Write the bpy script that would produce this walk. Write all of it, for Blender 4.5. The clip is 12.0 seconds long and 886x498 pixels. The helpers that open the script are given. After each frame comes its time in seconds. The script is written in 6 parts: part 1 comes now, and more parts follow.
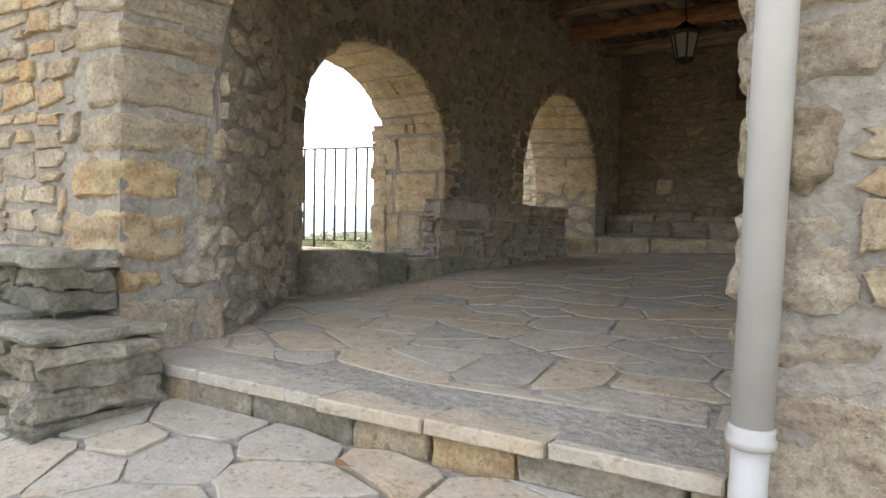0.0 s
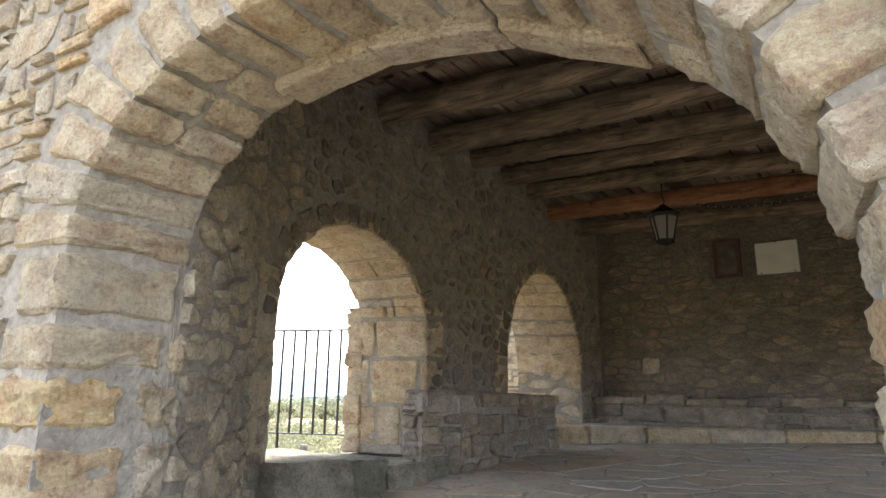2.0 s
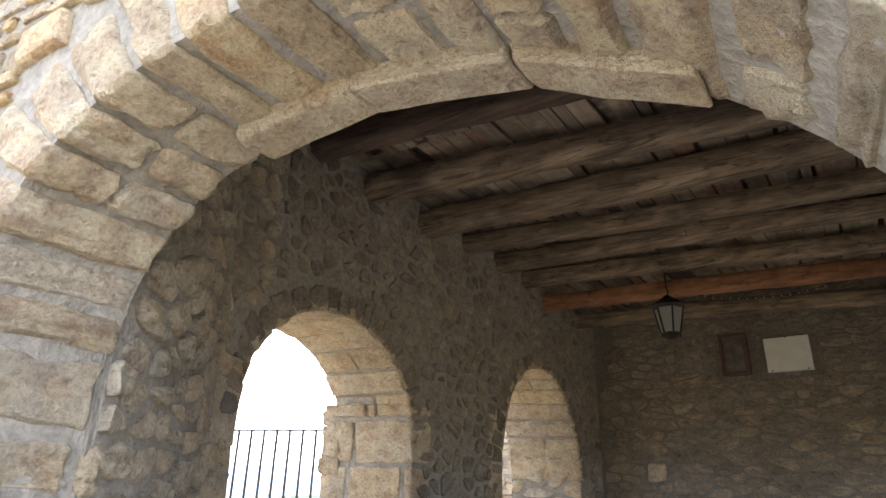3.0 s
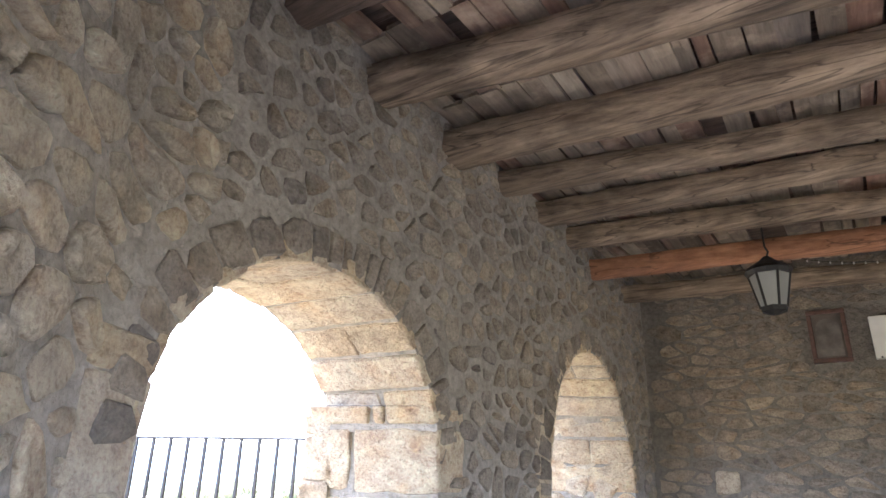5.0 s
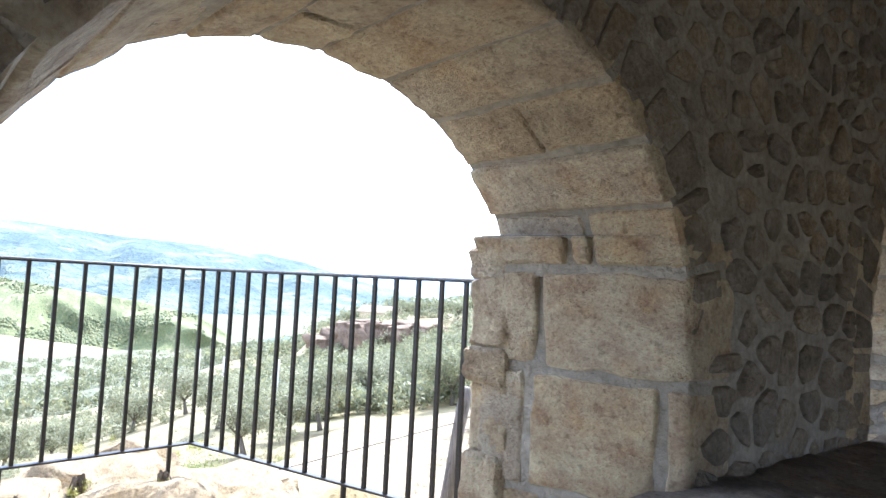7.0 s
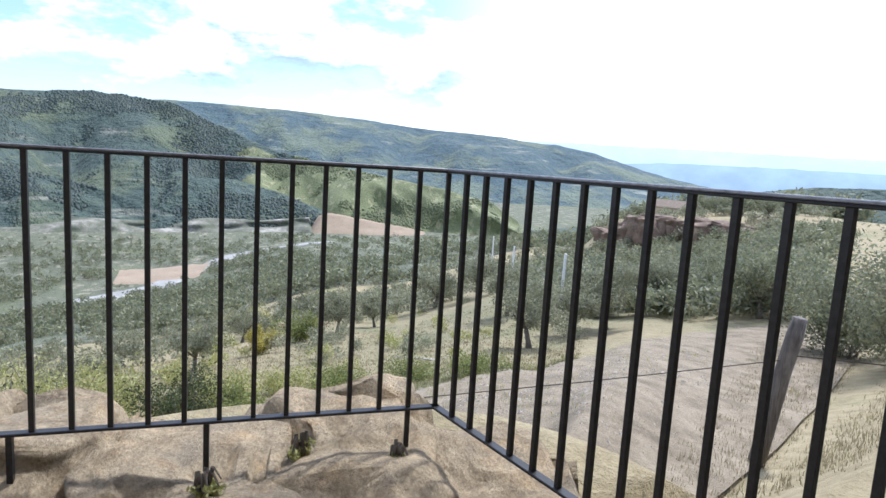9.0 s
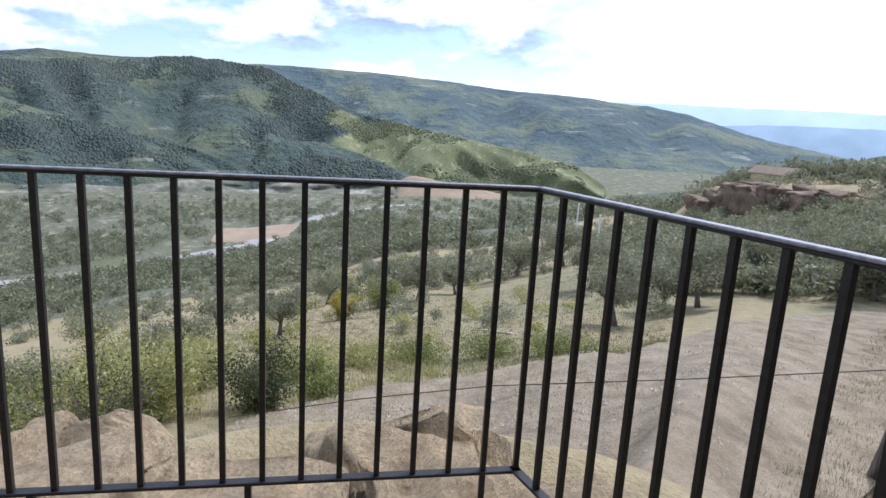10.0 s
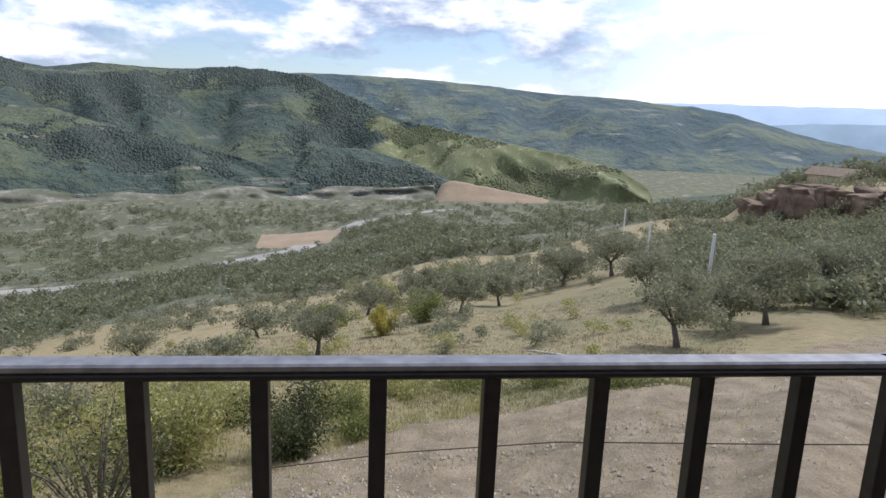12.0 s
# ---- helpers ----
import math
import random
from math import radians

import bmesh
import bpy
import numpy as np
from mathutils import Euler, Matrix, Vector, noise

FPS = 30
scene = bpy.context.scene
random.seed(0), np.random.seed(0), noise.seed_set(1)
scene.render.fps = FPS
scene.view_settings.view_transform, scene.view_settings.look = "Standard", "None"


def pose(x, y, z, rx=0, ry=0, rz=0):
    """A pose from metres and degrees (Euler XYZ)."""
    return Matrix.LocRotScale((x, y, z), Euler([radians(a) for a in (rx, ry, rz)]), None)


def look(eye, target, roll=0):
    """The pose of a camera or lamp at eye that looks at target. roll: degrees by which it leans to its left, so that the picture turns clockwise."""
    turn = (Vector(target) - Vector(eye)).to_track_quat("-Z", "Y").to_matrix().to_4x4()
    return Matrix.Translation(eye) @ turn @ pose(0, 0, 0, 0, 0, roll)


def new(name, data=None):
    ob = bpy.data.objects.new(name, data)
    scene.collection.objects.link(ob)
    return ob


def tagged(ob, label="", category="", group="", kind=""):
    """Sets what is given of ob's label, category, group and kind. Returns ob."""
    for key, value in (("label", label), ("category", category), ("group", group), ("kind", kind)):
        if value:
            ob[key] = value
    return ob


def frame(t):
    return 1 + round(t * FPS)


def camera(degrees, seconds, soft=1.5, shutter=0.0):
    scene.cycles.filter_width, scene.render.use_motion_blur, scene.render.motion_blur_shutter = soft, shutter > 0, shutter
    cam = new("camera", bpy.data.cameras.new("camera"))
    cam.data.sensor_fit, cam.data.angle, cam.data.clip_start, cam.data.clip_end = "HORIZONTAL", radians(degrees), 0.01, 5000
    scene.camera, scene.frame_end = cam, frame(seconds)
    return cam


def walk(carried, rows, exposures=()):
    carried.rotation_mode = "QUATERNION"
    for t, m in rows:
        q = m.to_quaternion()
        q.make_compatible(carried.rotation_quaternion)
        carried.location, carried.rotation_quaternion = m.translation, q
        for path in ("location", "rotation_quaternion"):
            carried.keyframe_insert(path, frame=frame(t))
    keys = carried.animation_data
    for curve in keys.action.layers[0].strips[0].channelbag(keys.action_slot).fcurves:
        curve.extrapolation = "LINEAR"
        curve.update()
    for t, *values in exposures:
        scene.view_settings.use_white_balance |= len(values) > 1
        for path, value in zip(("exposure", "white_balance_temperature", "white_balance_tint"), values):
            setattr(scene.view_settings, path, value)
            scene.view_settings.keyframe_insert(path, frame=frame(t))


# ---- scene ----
import itertools

cam = camera(70.6, 12.0)
PATH = [
    (0, (0.367, 1.12, 1.842), (-0.879, 2.683, 1.79), 1.1),
    (0.5, (0.308, 1.143, 1.882), (-0.927, 2.709, 2.036), 0.9),
    (1, (0.186, 1.211, 1.919), (-1.031, 2.777, 2.179), 0.7),
    (1.5, (0.066, 1.249, 2.065), (-1.109, 2.834, 2.393), 0.4),
    (2, (-0.046, 1.378, 2.108), (-1.179, 2.959, 2.57), 0.8),
    (2.5, (-0.173, 1.581, 2.186), (-1.276, 3.137, 2.787), 1.4),
    (2.7, (-0.23, 1.649, 2.197), (-1.313, 3.187, 2.878), 1.5),
    (4.3, (-1.136, 2.541, 2.442), (-2.134, 4.075, 3.248), 1.3),
    (4.5, (-1.229, 2.676, 2.484), (-2.245, 4.212, 3.263), 1.8),
    (5, (-1.578, 3.034, 2.566), (-2.615, 4.601, 3.252), 1.4),
    (5.5, (-1.798, 3.346, 2.681), (-2.911, 4.923, 3.204), 1.5),
    (6, (-2.033, 3.72, 2.715), (-3.339, 5.185, 3.1), 2.5),
    (6.5, (-2.238, 4.004, 2.728), (-3.709, 5.336, 2.979), 2.9),
    (7, (-2.497, 4.25, 2.746), (-4.082, 5.464, 2.868), 2.9),
    (7.5, (-2.791, 4.491, 2.735), (-4.525, 5.487, 2.753), 3.5),
    (7.7, (-2.901, 4.569, 2.738), (-4.699, 5.443, 2.709), 4.0),
    (9.3, (-4.002, 4.902, 2.881), (-5.946, 5.238, 2.557), 3.2),
    (9.5, (-4.103, 4.925, 2.951), (-6.051, 5.201, 2.593), 3.1),
    (10, (-4.352, 4.940, 2.993), (-6.304, 5.101, 2.590), 3.4),
    (10.5, (-4.634, 4.934, 3.087), (-6.588, 5.039, 2.674), 3.3),
    (11, (-4.976, 4.912, 3.048), (-6.933, 4.955, 2.636), 2.8),
    (11.5, (-5.367, 4.884, 3.055), (-7.326, 4.915, 2.652), 2.5),
    (12, (-5.708, 4.842, 3.057), (-7.668, 4.874, 2.662), 2.4),
]

EXPOSURES = [
    (0.0, 2.26, 6900, 11), (1.0, 2.54, 6800, 11), (2.5, 2.8, 6450, 13), (4.5, 4.42, 5600, 18), (5.0, 4.55, 5450, 18), (5.5, 4.42, 5300, 17), (6.0, 4.0, 5250, 15), (6.5, 3.3, 5250, 13),
    (7.0, 2.65, 5500, 12), (7.5, 2.15, 5500, 11), (9.5, 0.8, 5550, 14), (10.5, 0.65, 5700, 15), (11.0, 0.58, 5800, 14), (11.5, 0.2, 5950, 14), (12.0, 0.33, 6000, 14),
]
walk(cam, [(t, look(eye, target, roll)) for t, eye, target, roll in PATH], EXPOSURES)

# ---- sky, sun ----
SUN_BEARING, SUN_HEIGHT = 40.0, 56.0
world = bpy.data.worlds.new("sky")
scene.world = world
world.use_nodes = True
wn, wl = world.node_tree.nodes, world.node_tree.links
wn.clear()
sky = wn.new("ShaderNodeTexSky")
sky.sky_type, sky.sun_disc = "NISHITA", False
sky.sun_elevation, sky.sun_rotation = radians(SUN_HEIGHT), radians(-SUN_BEARING)
sky.dust_density, sky.altitude = 1.5, 600.0
coords = wn.new("ShaderNodeTexCoord")
stretch = wn.new("ShaderNodeMapping")
stretch.inputs["Scale"].default_value, stretch.inputs["Location"].default_value = (1.0, 1.0, 2.6), (0.31, 0.12, 0.05)
above = wn.new("ShaderNodeMapping")
above.inputs["Scale"].default_value, above.inputs["Location"].default_value = (1.0, 1.0, 2.6), (0.322, 0.108, 0.125)
cloud = wn.new("ShaderNodeTexNoise")
cloud.inputs["Scale"].default_value, cloud.inputs["Detail"].default_value, cloud.inputs["Roughness"].default_value = 5.6, 12.0, 0.58
cover = wn.new("ShaderNodeValToRGB")
cover.color_ramp.elements[0].position, cover.color_ramp.elements[1].position = 0.42, 0.56
upper = wn.new("ShaderNodeTexNoise")
upper.inputs["Scale"].default_value, upper.inputs["Detail"].default_value, upper.inputs["Roughness"].default_value = 5.6, 12.0, 0.58
side = wn.new("ShaderNodeMath")
side.operation = "SUBTRACT"
lit = wn.new("ShaderNodeMath")
lit.operation, lit.inputs[1].default_value, lit.inputs[2].default_value = "MULTIPLY_ADD", 2.6, 0.5
tone = wn.new("ShaderNodeValToRGB")
tone.color_ramp.elements[0].position, tone.color_ramp.elements[0].color = 0.22, (2.9, 3.55, 4.8, 1)
tone.color_ramp.elements[1].position, tone.color_ramp.elements[1].color = 0.72, (8.9, 9.05, 9.2, 1)
mixed = wn.new("ShaderNodeMix")
mixed.data_type = "RGBA"
back = wn.new("ShaderNodeBackground")
back.inputs["Strength"].default_value = 0.11
wout = wn.new("ShaderNodeOutputWorld")
wl.new(coords.outputs["Generated"], stretch.inputs["Vector"])
wl.new(stretch.outputs["Vector"], cloud.inputs["Vector"])
wl.new(coords.outputs["Generated"], above.inputs["Vector"])
wl.new(above.outputs["Vector"], upper.inputs["Vector"])
wl.new(cloud.outputs["Fac"], side.inputs[0])
wl.new(upper.outputs["Fac"], side.inputs[1])
wl.new(side.outputs["Value"], lit.inputs[0])
wl.new(cloud.outputs["Fac"], cover.inputs["Fac"])
wl.new(lit.outputs["Value"], tone.inputs["Fac"])
wl.new(cover.outputs["Color"], mixed.inputs["Factor"])
wl.new(sky.outputs["Color"], mixed.inputs["A"])
wl.new(tone.outputs["Color"], mixed.inputs["B"])
aim = wn.new("ShaderNodeVectorMath")
aim.operation = "DOT_PRODUCT"
aim.inputs[1].default_value = (-0.80, 0.56, 0.22)
wl.new(coords.outputs["Generated"], aim.inputs[0])
veil = wn.new("ShaderNodeMapRange")
veil.interpolation_type = "SMOOTHSTEP"
veil.inputs["From Min"].default_value, veil.inputs["From Max"].default_value = 0.90, 1.0
veil.inputs["To Max"].default_value = 0.42
wl.new(aim.outputs["Value"], veil.inputs["Value"])
hazed = wn.new("ShaderNodeMix")
hazed.data_type = "RGBA"
hazed.inputs["B"].default_value = (13.0, 12.9, 12.6, 1)
wl.new(veil.outputs["Result"], hazed.inputs["Factor"])
wl.new(mixed.outputs["Result"], hazed.inputs["A"])
wl.new(hazed.outputs["Result"], back.inputs["Color"])
wl.new(back.outputs["Background"], wout.inputs["Surface"])

sun = new("sun", bpy.data.lights.new("sun", "SUN"))
sun.data.energy, sun.data.angle, sun.data.color = 2.8, radians(6), (1.0, 0.94, 0.84)
sb, sh = radians(SUN_BEARING), radians(SUN_HEIGHT)
sun.matrix_world = look((-math.sin(sb) * math.cos(sh) * 50, math.cos(sb) * math.cos(sh) * 50, math.sin(sh) * 50), (0, 0, 0))


# ---- materials ----
def shade(name, roughness=0.9, metallic=0.0):
    m = bpy.data.materials.new(name)
    m.use_nodes = True
    b = m.node_tree.nodes["Principled BSDF"]
    b.inputs["Roughness"].default_value, b.inputs["Metallic"].default_value = roughness, metallic
    return m, m.node_tree.nodes, m.node_tree.links, b


def noise_node(n, l, scale, detail=5.0, rough=0.55, squash=None, where="Object"):
    c = n.new("ShaderNodeTexCoord")
    t = n.new("ShaderNodeTexNoise")
    t.inputs["Scale"].default_value, t.inputs["Detail"].default_value, t.inputs["Roughness"].default_value = scale, detail, rough
    if squash:
        k = n.new("ShaderNodeMapping")
        k.inputs["Scale"].default_value = squash
        l.new(c.outputs[where], k.inputs["Vector"])
        l.new(k.outputs["Vector"], t.inputs["Vector"])
    else:
        l.new(c.outputs[where], t.inputs["Vector"])
    return t.outputs["Fac"]


def ramp(n, l, fac, stops):
    r = n.new("ShaderNodeValToRGB")
    e = r.color_ramp.elements
    while len(e) < len(stops):
        e.new(0.5)
    for k, (p, c) in zip(e, stops):
        k.position, k.color = p, (*c, 1)
    l.new(fac, r.inputs["Fac"])
    return r.outputs["Color"]


def blend(n, l, fac, a, b, mode="MIX"):
    m = n.new("ShaderNodeMix")
    m.data_type, m.blend_type = "RGBA", mode
    for socket, v in ((m.inputs["Factor"], fac), (m.inputs["A"], a), (m.inputs["B"], b)):
        if hasattr(v, "links"):
            l.new(v, socket)
        else:
            socket.default_value = v if isinstance(v, float) else (*v, 1)
    return m.outputs["Result"]


def relief(n, l, b, layers, distance=0.01):
    """Bump from (height socket, strength, distance) layers, one on top of the other."""
    last = None
    for fac, strength, far in layers:
        k = n.new("ShaderNodeBump")
        k.inputs["Strength"].default_value, k.inputs["Distance"].default_value = strength, far
        l.new(fac, k.inputs["Height"])
        if last is not None:
            l.new(last, k.inputs["Normal"])
        last = k.outputs["Normal"]
    l.new(last, b.inputs["Normal"])


def stone_material(name, stops, island=False, stain=(0.1, 0.1, 0.09), stain_amount=0.5, bump=0.8, contrast=1.0):
    m, n, l, b = shade(name, 0.92)
    if island:
        g = n.new("ShaderNodeNewGeometry")
        chance = g.outputs["Random Per Island"]
    else:
        g = n.new("ShaderNodeObjectInfo")
        chance = g.outputs["Random"]
    col = ramp(n, l, chance, stops)
    pits = noise_node(n, l, 55.0, 8.0, 0.72)
    veins = noise_node(n, l, 8.0, 7.0, 0.66, (1.0, 1.0, 1.35))
    broad = noise_node(n, l, 2.6, 5.0, 0.6)
    fine = noise_node(n, l, 210.0, 3.0, 0.6)
    warm = noise_node(n, l, 6.0, 4.0, 0.5)
    col = blend(n, l, 0.55 * contrast, col, ramp(n, l, pits, [(0.30, (0.14, 0.13, 0.12)), (0.5, (0.5, 0.5, 0.5)), (0.7, (0.80, 0.79, 0.77))]), "OVERLAY")
    col = blend(n, l, 0.65 * contrast, col, ramp(n, l, veins, [(0.32, (0.22, 0.21, 0.20)), (0.5, (0.5, 0.5, 0.5)), (0.68, (0.76, 0.75, 0.74))]), "OVERLAY")
    col = blend(n, l, ramp(n, l, warm, [(0.52, (0, 0, 0)), (0.72, (0.45, 0.45, 0.45))]), col, blend(n, l, 1.0, col, (1.0, 0.80, 0.56), "MULTIPLY"))
    pock = noise_node(n, l, 30.0, 3.0, 0.5)
    col = blend(n, l, ramp(n, l, pock, [(0.60, (0, 0, 0)), (0.70, (0.55, 0.55, 0.55))]), col, blend(n, l, 1.0, col, (0.42, 0.38, 0.33), "MULTIPLY"))
    dirt = ramp(n, l, broad, [(0.5, (0, 0, 0)), (0.75, (stain_amount,) * 3)])
    col = blend(n, l, dirt, col, stain)
    l.new(col, b.inputs["Base Color"])
    relief(n, l, b, [(veins, bump, 0.07), (pits, bump, 0.03), (fine, bump * 0.6, 0.005)])
    return m


def mortar_material(name, a, c, bump=0.7):
    m, n, l, b = shade(name, 0.95)
    broad, grain, fine = noise_node(n, l, 2.5, 6.0, 0.6), noise_node(n, l, 26.0, 6.0, 0.65), noise_node(n, l, 140.0, 3.0)
    col = ramp(n, l, broad, [(0.32, a), (0.68, c)])
    col = blend(n, l, 0.6, col, ramp(n, l, grain, [(0.3, (0.24, 0.24, 0.24)), (0.7, (0.76, 0.75, 0.73))]), "OVERLAY")
    l.new(col, b.inputs["Base Color"])
    relief(n, l, b, [(broad, bump, 0.08), (grain, bump, 0.04), (fine, bump * 0.6, 0.006)])
    return m


OCHRES = [(0.0, (0.43, 0.35, 0.25)), (0.2, (0.57, 0.47, 0.32)), (0.45, (0.53, 0.46, 0.36)), (0.7, (0.63, 0.45, 0.24)), (0.85, (0.60, 0.51, 0.38)), (1.0, (0.48, 0.42, 0.35))]
DARK_STONES = [(0.0, (0.19, 0.165, 0.14)), (0.25, (0.31, 0.265, 0.215)), (0.5, (0.24, 0.213, 0.19)), (0.7, (0.36, 0.305, 0.24)), (0.85, (0.27, 0.232, 0.19)), (1.0, (0.39, 0.33, 0.255))]
BACK_STONES = [(0.0, (0.20, 0.168, 0.132)), (0.3, (0.31, 0.258, 0.192)), (0.6, (0.24, 0.20, 0.157)), (0.85, (0.37, 0.30, 0.215)), (1.0, (0.27, 0.226, 0.178))]
INNERS = [(0.0, (0.38, 0.335, 0.265)), (0.3, (0.59, 0.515, 0.40)), (0.55, (0.45, 0.395, 0.315)), (0.8, (0.62, 0.525, 0.38)), (1.0, (0.54, 0.47, 0.375))]
PALES = [(0.0, (0.52, 0.42, 0.29)), (0.4, (0.62, 0.525, 0.385)), (0.7, (0.57, 0.495, 0.39)), (1.0, (0.63, 0.51, 0.335))]
FLAGS = [(0.0, (0.38, 0.355, 0.31)), (0.35, (0.44, 0.40, 0.34)), (0.65, (0.47, 0.395, 0.30)), (0.85, (0.43, 0.41, 0.375)), (1.0, (0.45, 0.38, 0.295))]
M_STONE = stone_material("ochre_sandstone", OCHRES, False, (0.30, 0.28, 0.25), 0.55, 1.0)
M_STONE_I = stone_material("ochre_sandstone_small", OCHRES, True, (0.2, 0.18, 0.15), 0.5)
M_DARKSTONE = stone_material("dark_porch_stone", DARK_STONES, False, (0.12, 0.11, 0.10), 0.6)
M_DARKSTONE_I = stone_material("dark_porch_stone_small", DARK_STONES, True, (0.12, 0.11, 0.10), 0.6)
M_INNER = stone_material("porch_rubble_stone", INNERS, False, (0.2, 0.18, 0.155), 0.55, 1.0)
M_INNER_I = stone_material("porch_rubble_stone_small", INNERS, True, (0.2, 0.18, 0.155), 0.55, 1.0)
M_BACKSTONE = stone_material("back_wall_stone", BACK_STONES, False, (0.06, 0.055, 0.05), 0.7)
M_BACKSTONE_I = stone_material("back_wall_stone_small", BACK_STONES, True, (0.06, 0.055, 0.05), 0.7)
M_ASHLAR = stone_material("dressed_sandstone", PALES, False, (0.24, 0.21, 0.17), 0.45, 1.0)
M_FLAG = stone_material("paving_slab", FLAGS, False, (0.30, 0.285, 0.26), 0.35, 0.45, 0.38)
M_FLAG.node_tree.nodes["Principled BSDF"].inputs["Specular IOR Level"].default_value = 0.2
M_LICHEN = stone_material("lichened_stone", [(0.0, (0.22, 0.215, 0.175)), (0.5, (0.30, 0.285, 0.235)), (1.0, (0.36, 0.32, 0.255))], False, (0.13, 0.13, 0.09), 0.65)
M_ROCK = stone_material("bare_sandstone_rock", [(0.0, (0.42, 0.325, 0.20)), (1.0, (0.48, 0.38, 0.245))], False, (0.25, 0.22, 0.17), 0.5, 1.0)
M_MORTAR = mortar_material("grey_lime_mortar", (0.24, 0.22, 0.19), (0.335, 0.307, 0.268))
M_MORTAR_IN = mortar_material("porch_grey_mortar", (0.235, 0.215, 0.192), (0.325, 0.297, 0.265))
M_MORTAR_BACK = mortar_material("dark_back_wall_mortar", (0.145, 0.128, 0.108), (0.225, 0.198, 0.166))
M_BED = mortar_material("pavement_joint_mortar", (0.26, 0.245, 0.218), (0.345, 0.325, 0.29))


def timber_material(name, a, c, along, boards=None):
    """Old wood: grain along one axis, pale worn patches, dark stains and drying cracks; boards gives each island its own tone."""
    m, n, l, b = shade(name, 0.85)
    squash, drawn = [1.0, 1.0, 1.0], [1.0, 1.0, 1.0]
    squash[along], drawn[along] = 0.10, 0.035
    grain = noise_node(n, l, 22.0, 7.0, 0.66, tuple(squash))
    broad = noise_node(n, l, 2.4, 4.0)
    worn = noise_node(n, l, 4.2, 6.0, 0.6, (1.0, 1.0, 1.0) if boards else tuple(0.35 if k == along else 1.0 for k in range(3)))
    crack = noise_node(n, l, 6.5, 3.0, 0.5, tuple(drawn))
    col = ramp(n, l, grain, [(0.3, a), (0.7, c)])
    if boards:
        g = n.new("ShaderNodeNewGeometry")
        col = blend(n, l, 0.75, col, ramp(n, l, g.outputs["Random Per Island"], boards))
        col = blend(n, l, 0.5, col, ramp(n, l, grain, [(0.3, (0.28, 0.28, 0.28)), (0.7, (0.72, 0.71, 0.7))]), "OVERLAY")
    else:
        g = n.new("ShaderNodeObjectInfo")
        col = blend(n, l, 0.45, col, ramp(n, l, g.outputs["Random"], [(0, (0.3, 0.3, 0.3)), (1, (0.72, 0.70, 0.68))]), "OVERLAY")
    col = blend(n, l, ramp(n, l, worn, [(0.52, (0, 0, 0)), (0.68, (0.6, 0.6, 0.6))]), col, tuple(min(1.0, v * 1.55) for v in c))
    col = blend(n, l, ramp(n, l, broad, [(0.5, (0, 0, 0)), (0.72, (0.6, 0.6, 0.6))]), col, tuple(v * 0.5 for v in a))
    split = ramp(n, l, crack, [(0.484, (0, 0, 0)), (0.492, (0.6, 0.6, 0.6)), (0.498, (0.6, 0.6, 0.6)), (0.506, (0, 0, 0))])
    col = col if boards else blend(n, l, split, col, tuple(v * 0.3 for v in a))
    l.new(col, b.inputs["Base Color"])
    relief(n, l, b, [(grain, 0.9, 0.012), (broad, 0.5, 0.03), (worn, 0.7, 0.03)])
    return m


BOARD_TONES = [(0.0, (0.05, 0.04, 0.032)), (0.12, (0.20, 0.16, 0.12)), (0.35, (0.30, 0.245, 0.18)), (0.55, (0.17, 0.145, 0.125)), (0.7, (0.24, 0.12, 0.08)), (0.82, (0.42, 0.36, 0.28)), (0.92, (0.13, 0.095, 0.07)), (1.0, (0.34, 0.28, 0.21))]
M_BEAM = timber_material("weathered_beam_wood", (0.062, 0.042, 0.028), (0.32, 0.24, 0.165), 0)
M_REDBEAM = timber_material("reddish_pine_beam", (0.15, 0.062, 0.03), (0.34, 0.165, 0.085), 0)
M_DARKBEAM = timber_material("blackened_beam_wood", (0.035, 0.024, 0.018), (0.12, 0.08, 0.06), 0)
M_PLANK = timber_material("split_ceiling_boards", (0.10, 0.072, 0.05), (0.34, 0.27, 0.195), 1, BOARD_TONES)
M_POSTWOOD = timber_material("grey_fence_wood", (0.05, 0.043, 0.038), (0.16, 0.14, 0.125), 2)


def plain_material(name, colour, roughness=0.5, metallic=0.0, var=0.15, scale=30.0, bump=0.15):
    m, n, l, b = shade(name, roughness, metallic)
    f = noise_node(n, l, scale, 5.0)
    lo, hi = tuple(v * (1 - var) for v in colour), tuple(min(1, v * (1 + var)) for v in colour)
    l.new(ramp(n, l, f, [(0.3, lo), (0.7, hi)]), b.inputs["Base Color"])
    relief(n, l, b, [(f, bump, 0.003)])
    return m


M_PIPE = plain_material("white_pvc", (0.38, 0.372, 0.36), 0.38, 0.0, 0.05, 9.0, 0.04)
M_IRON = plain_material("black_painted_iron", (0.022, 0.021, 0.022), 0.42, 0.4, 0.3, 60.0, 0.2)
# Handrail grey lightened to paint the sky's shine on its top.
M_RAILTOP = plain_material("pale_sheen_iron", (0.23, 0.23, 0.25), 0.35, 0.5, 0.3, 45.0, 0.2)
M_LANTERN = plain_material("matt_black_iron", (0.016, 0.015, 0.0145), 0.55, 0.3, 0.3, 60.0, 0.2)
M_GLASS = plain_material("frosted_lantern_glass", (0.23, 0.23, 0.215), 0.35, 0.0, 0.06, 8.0, 0.05)
M_PLAQUE = plain_material("pale_marble", (0.62, 0.60, 0.56), 0.5, 0.0, 0.08, 6.0, 0.08)
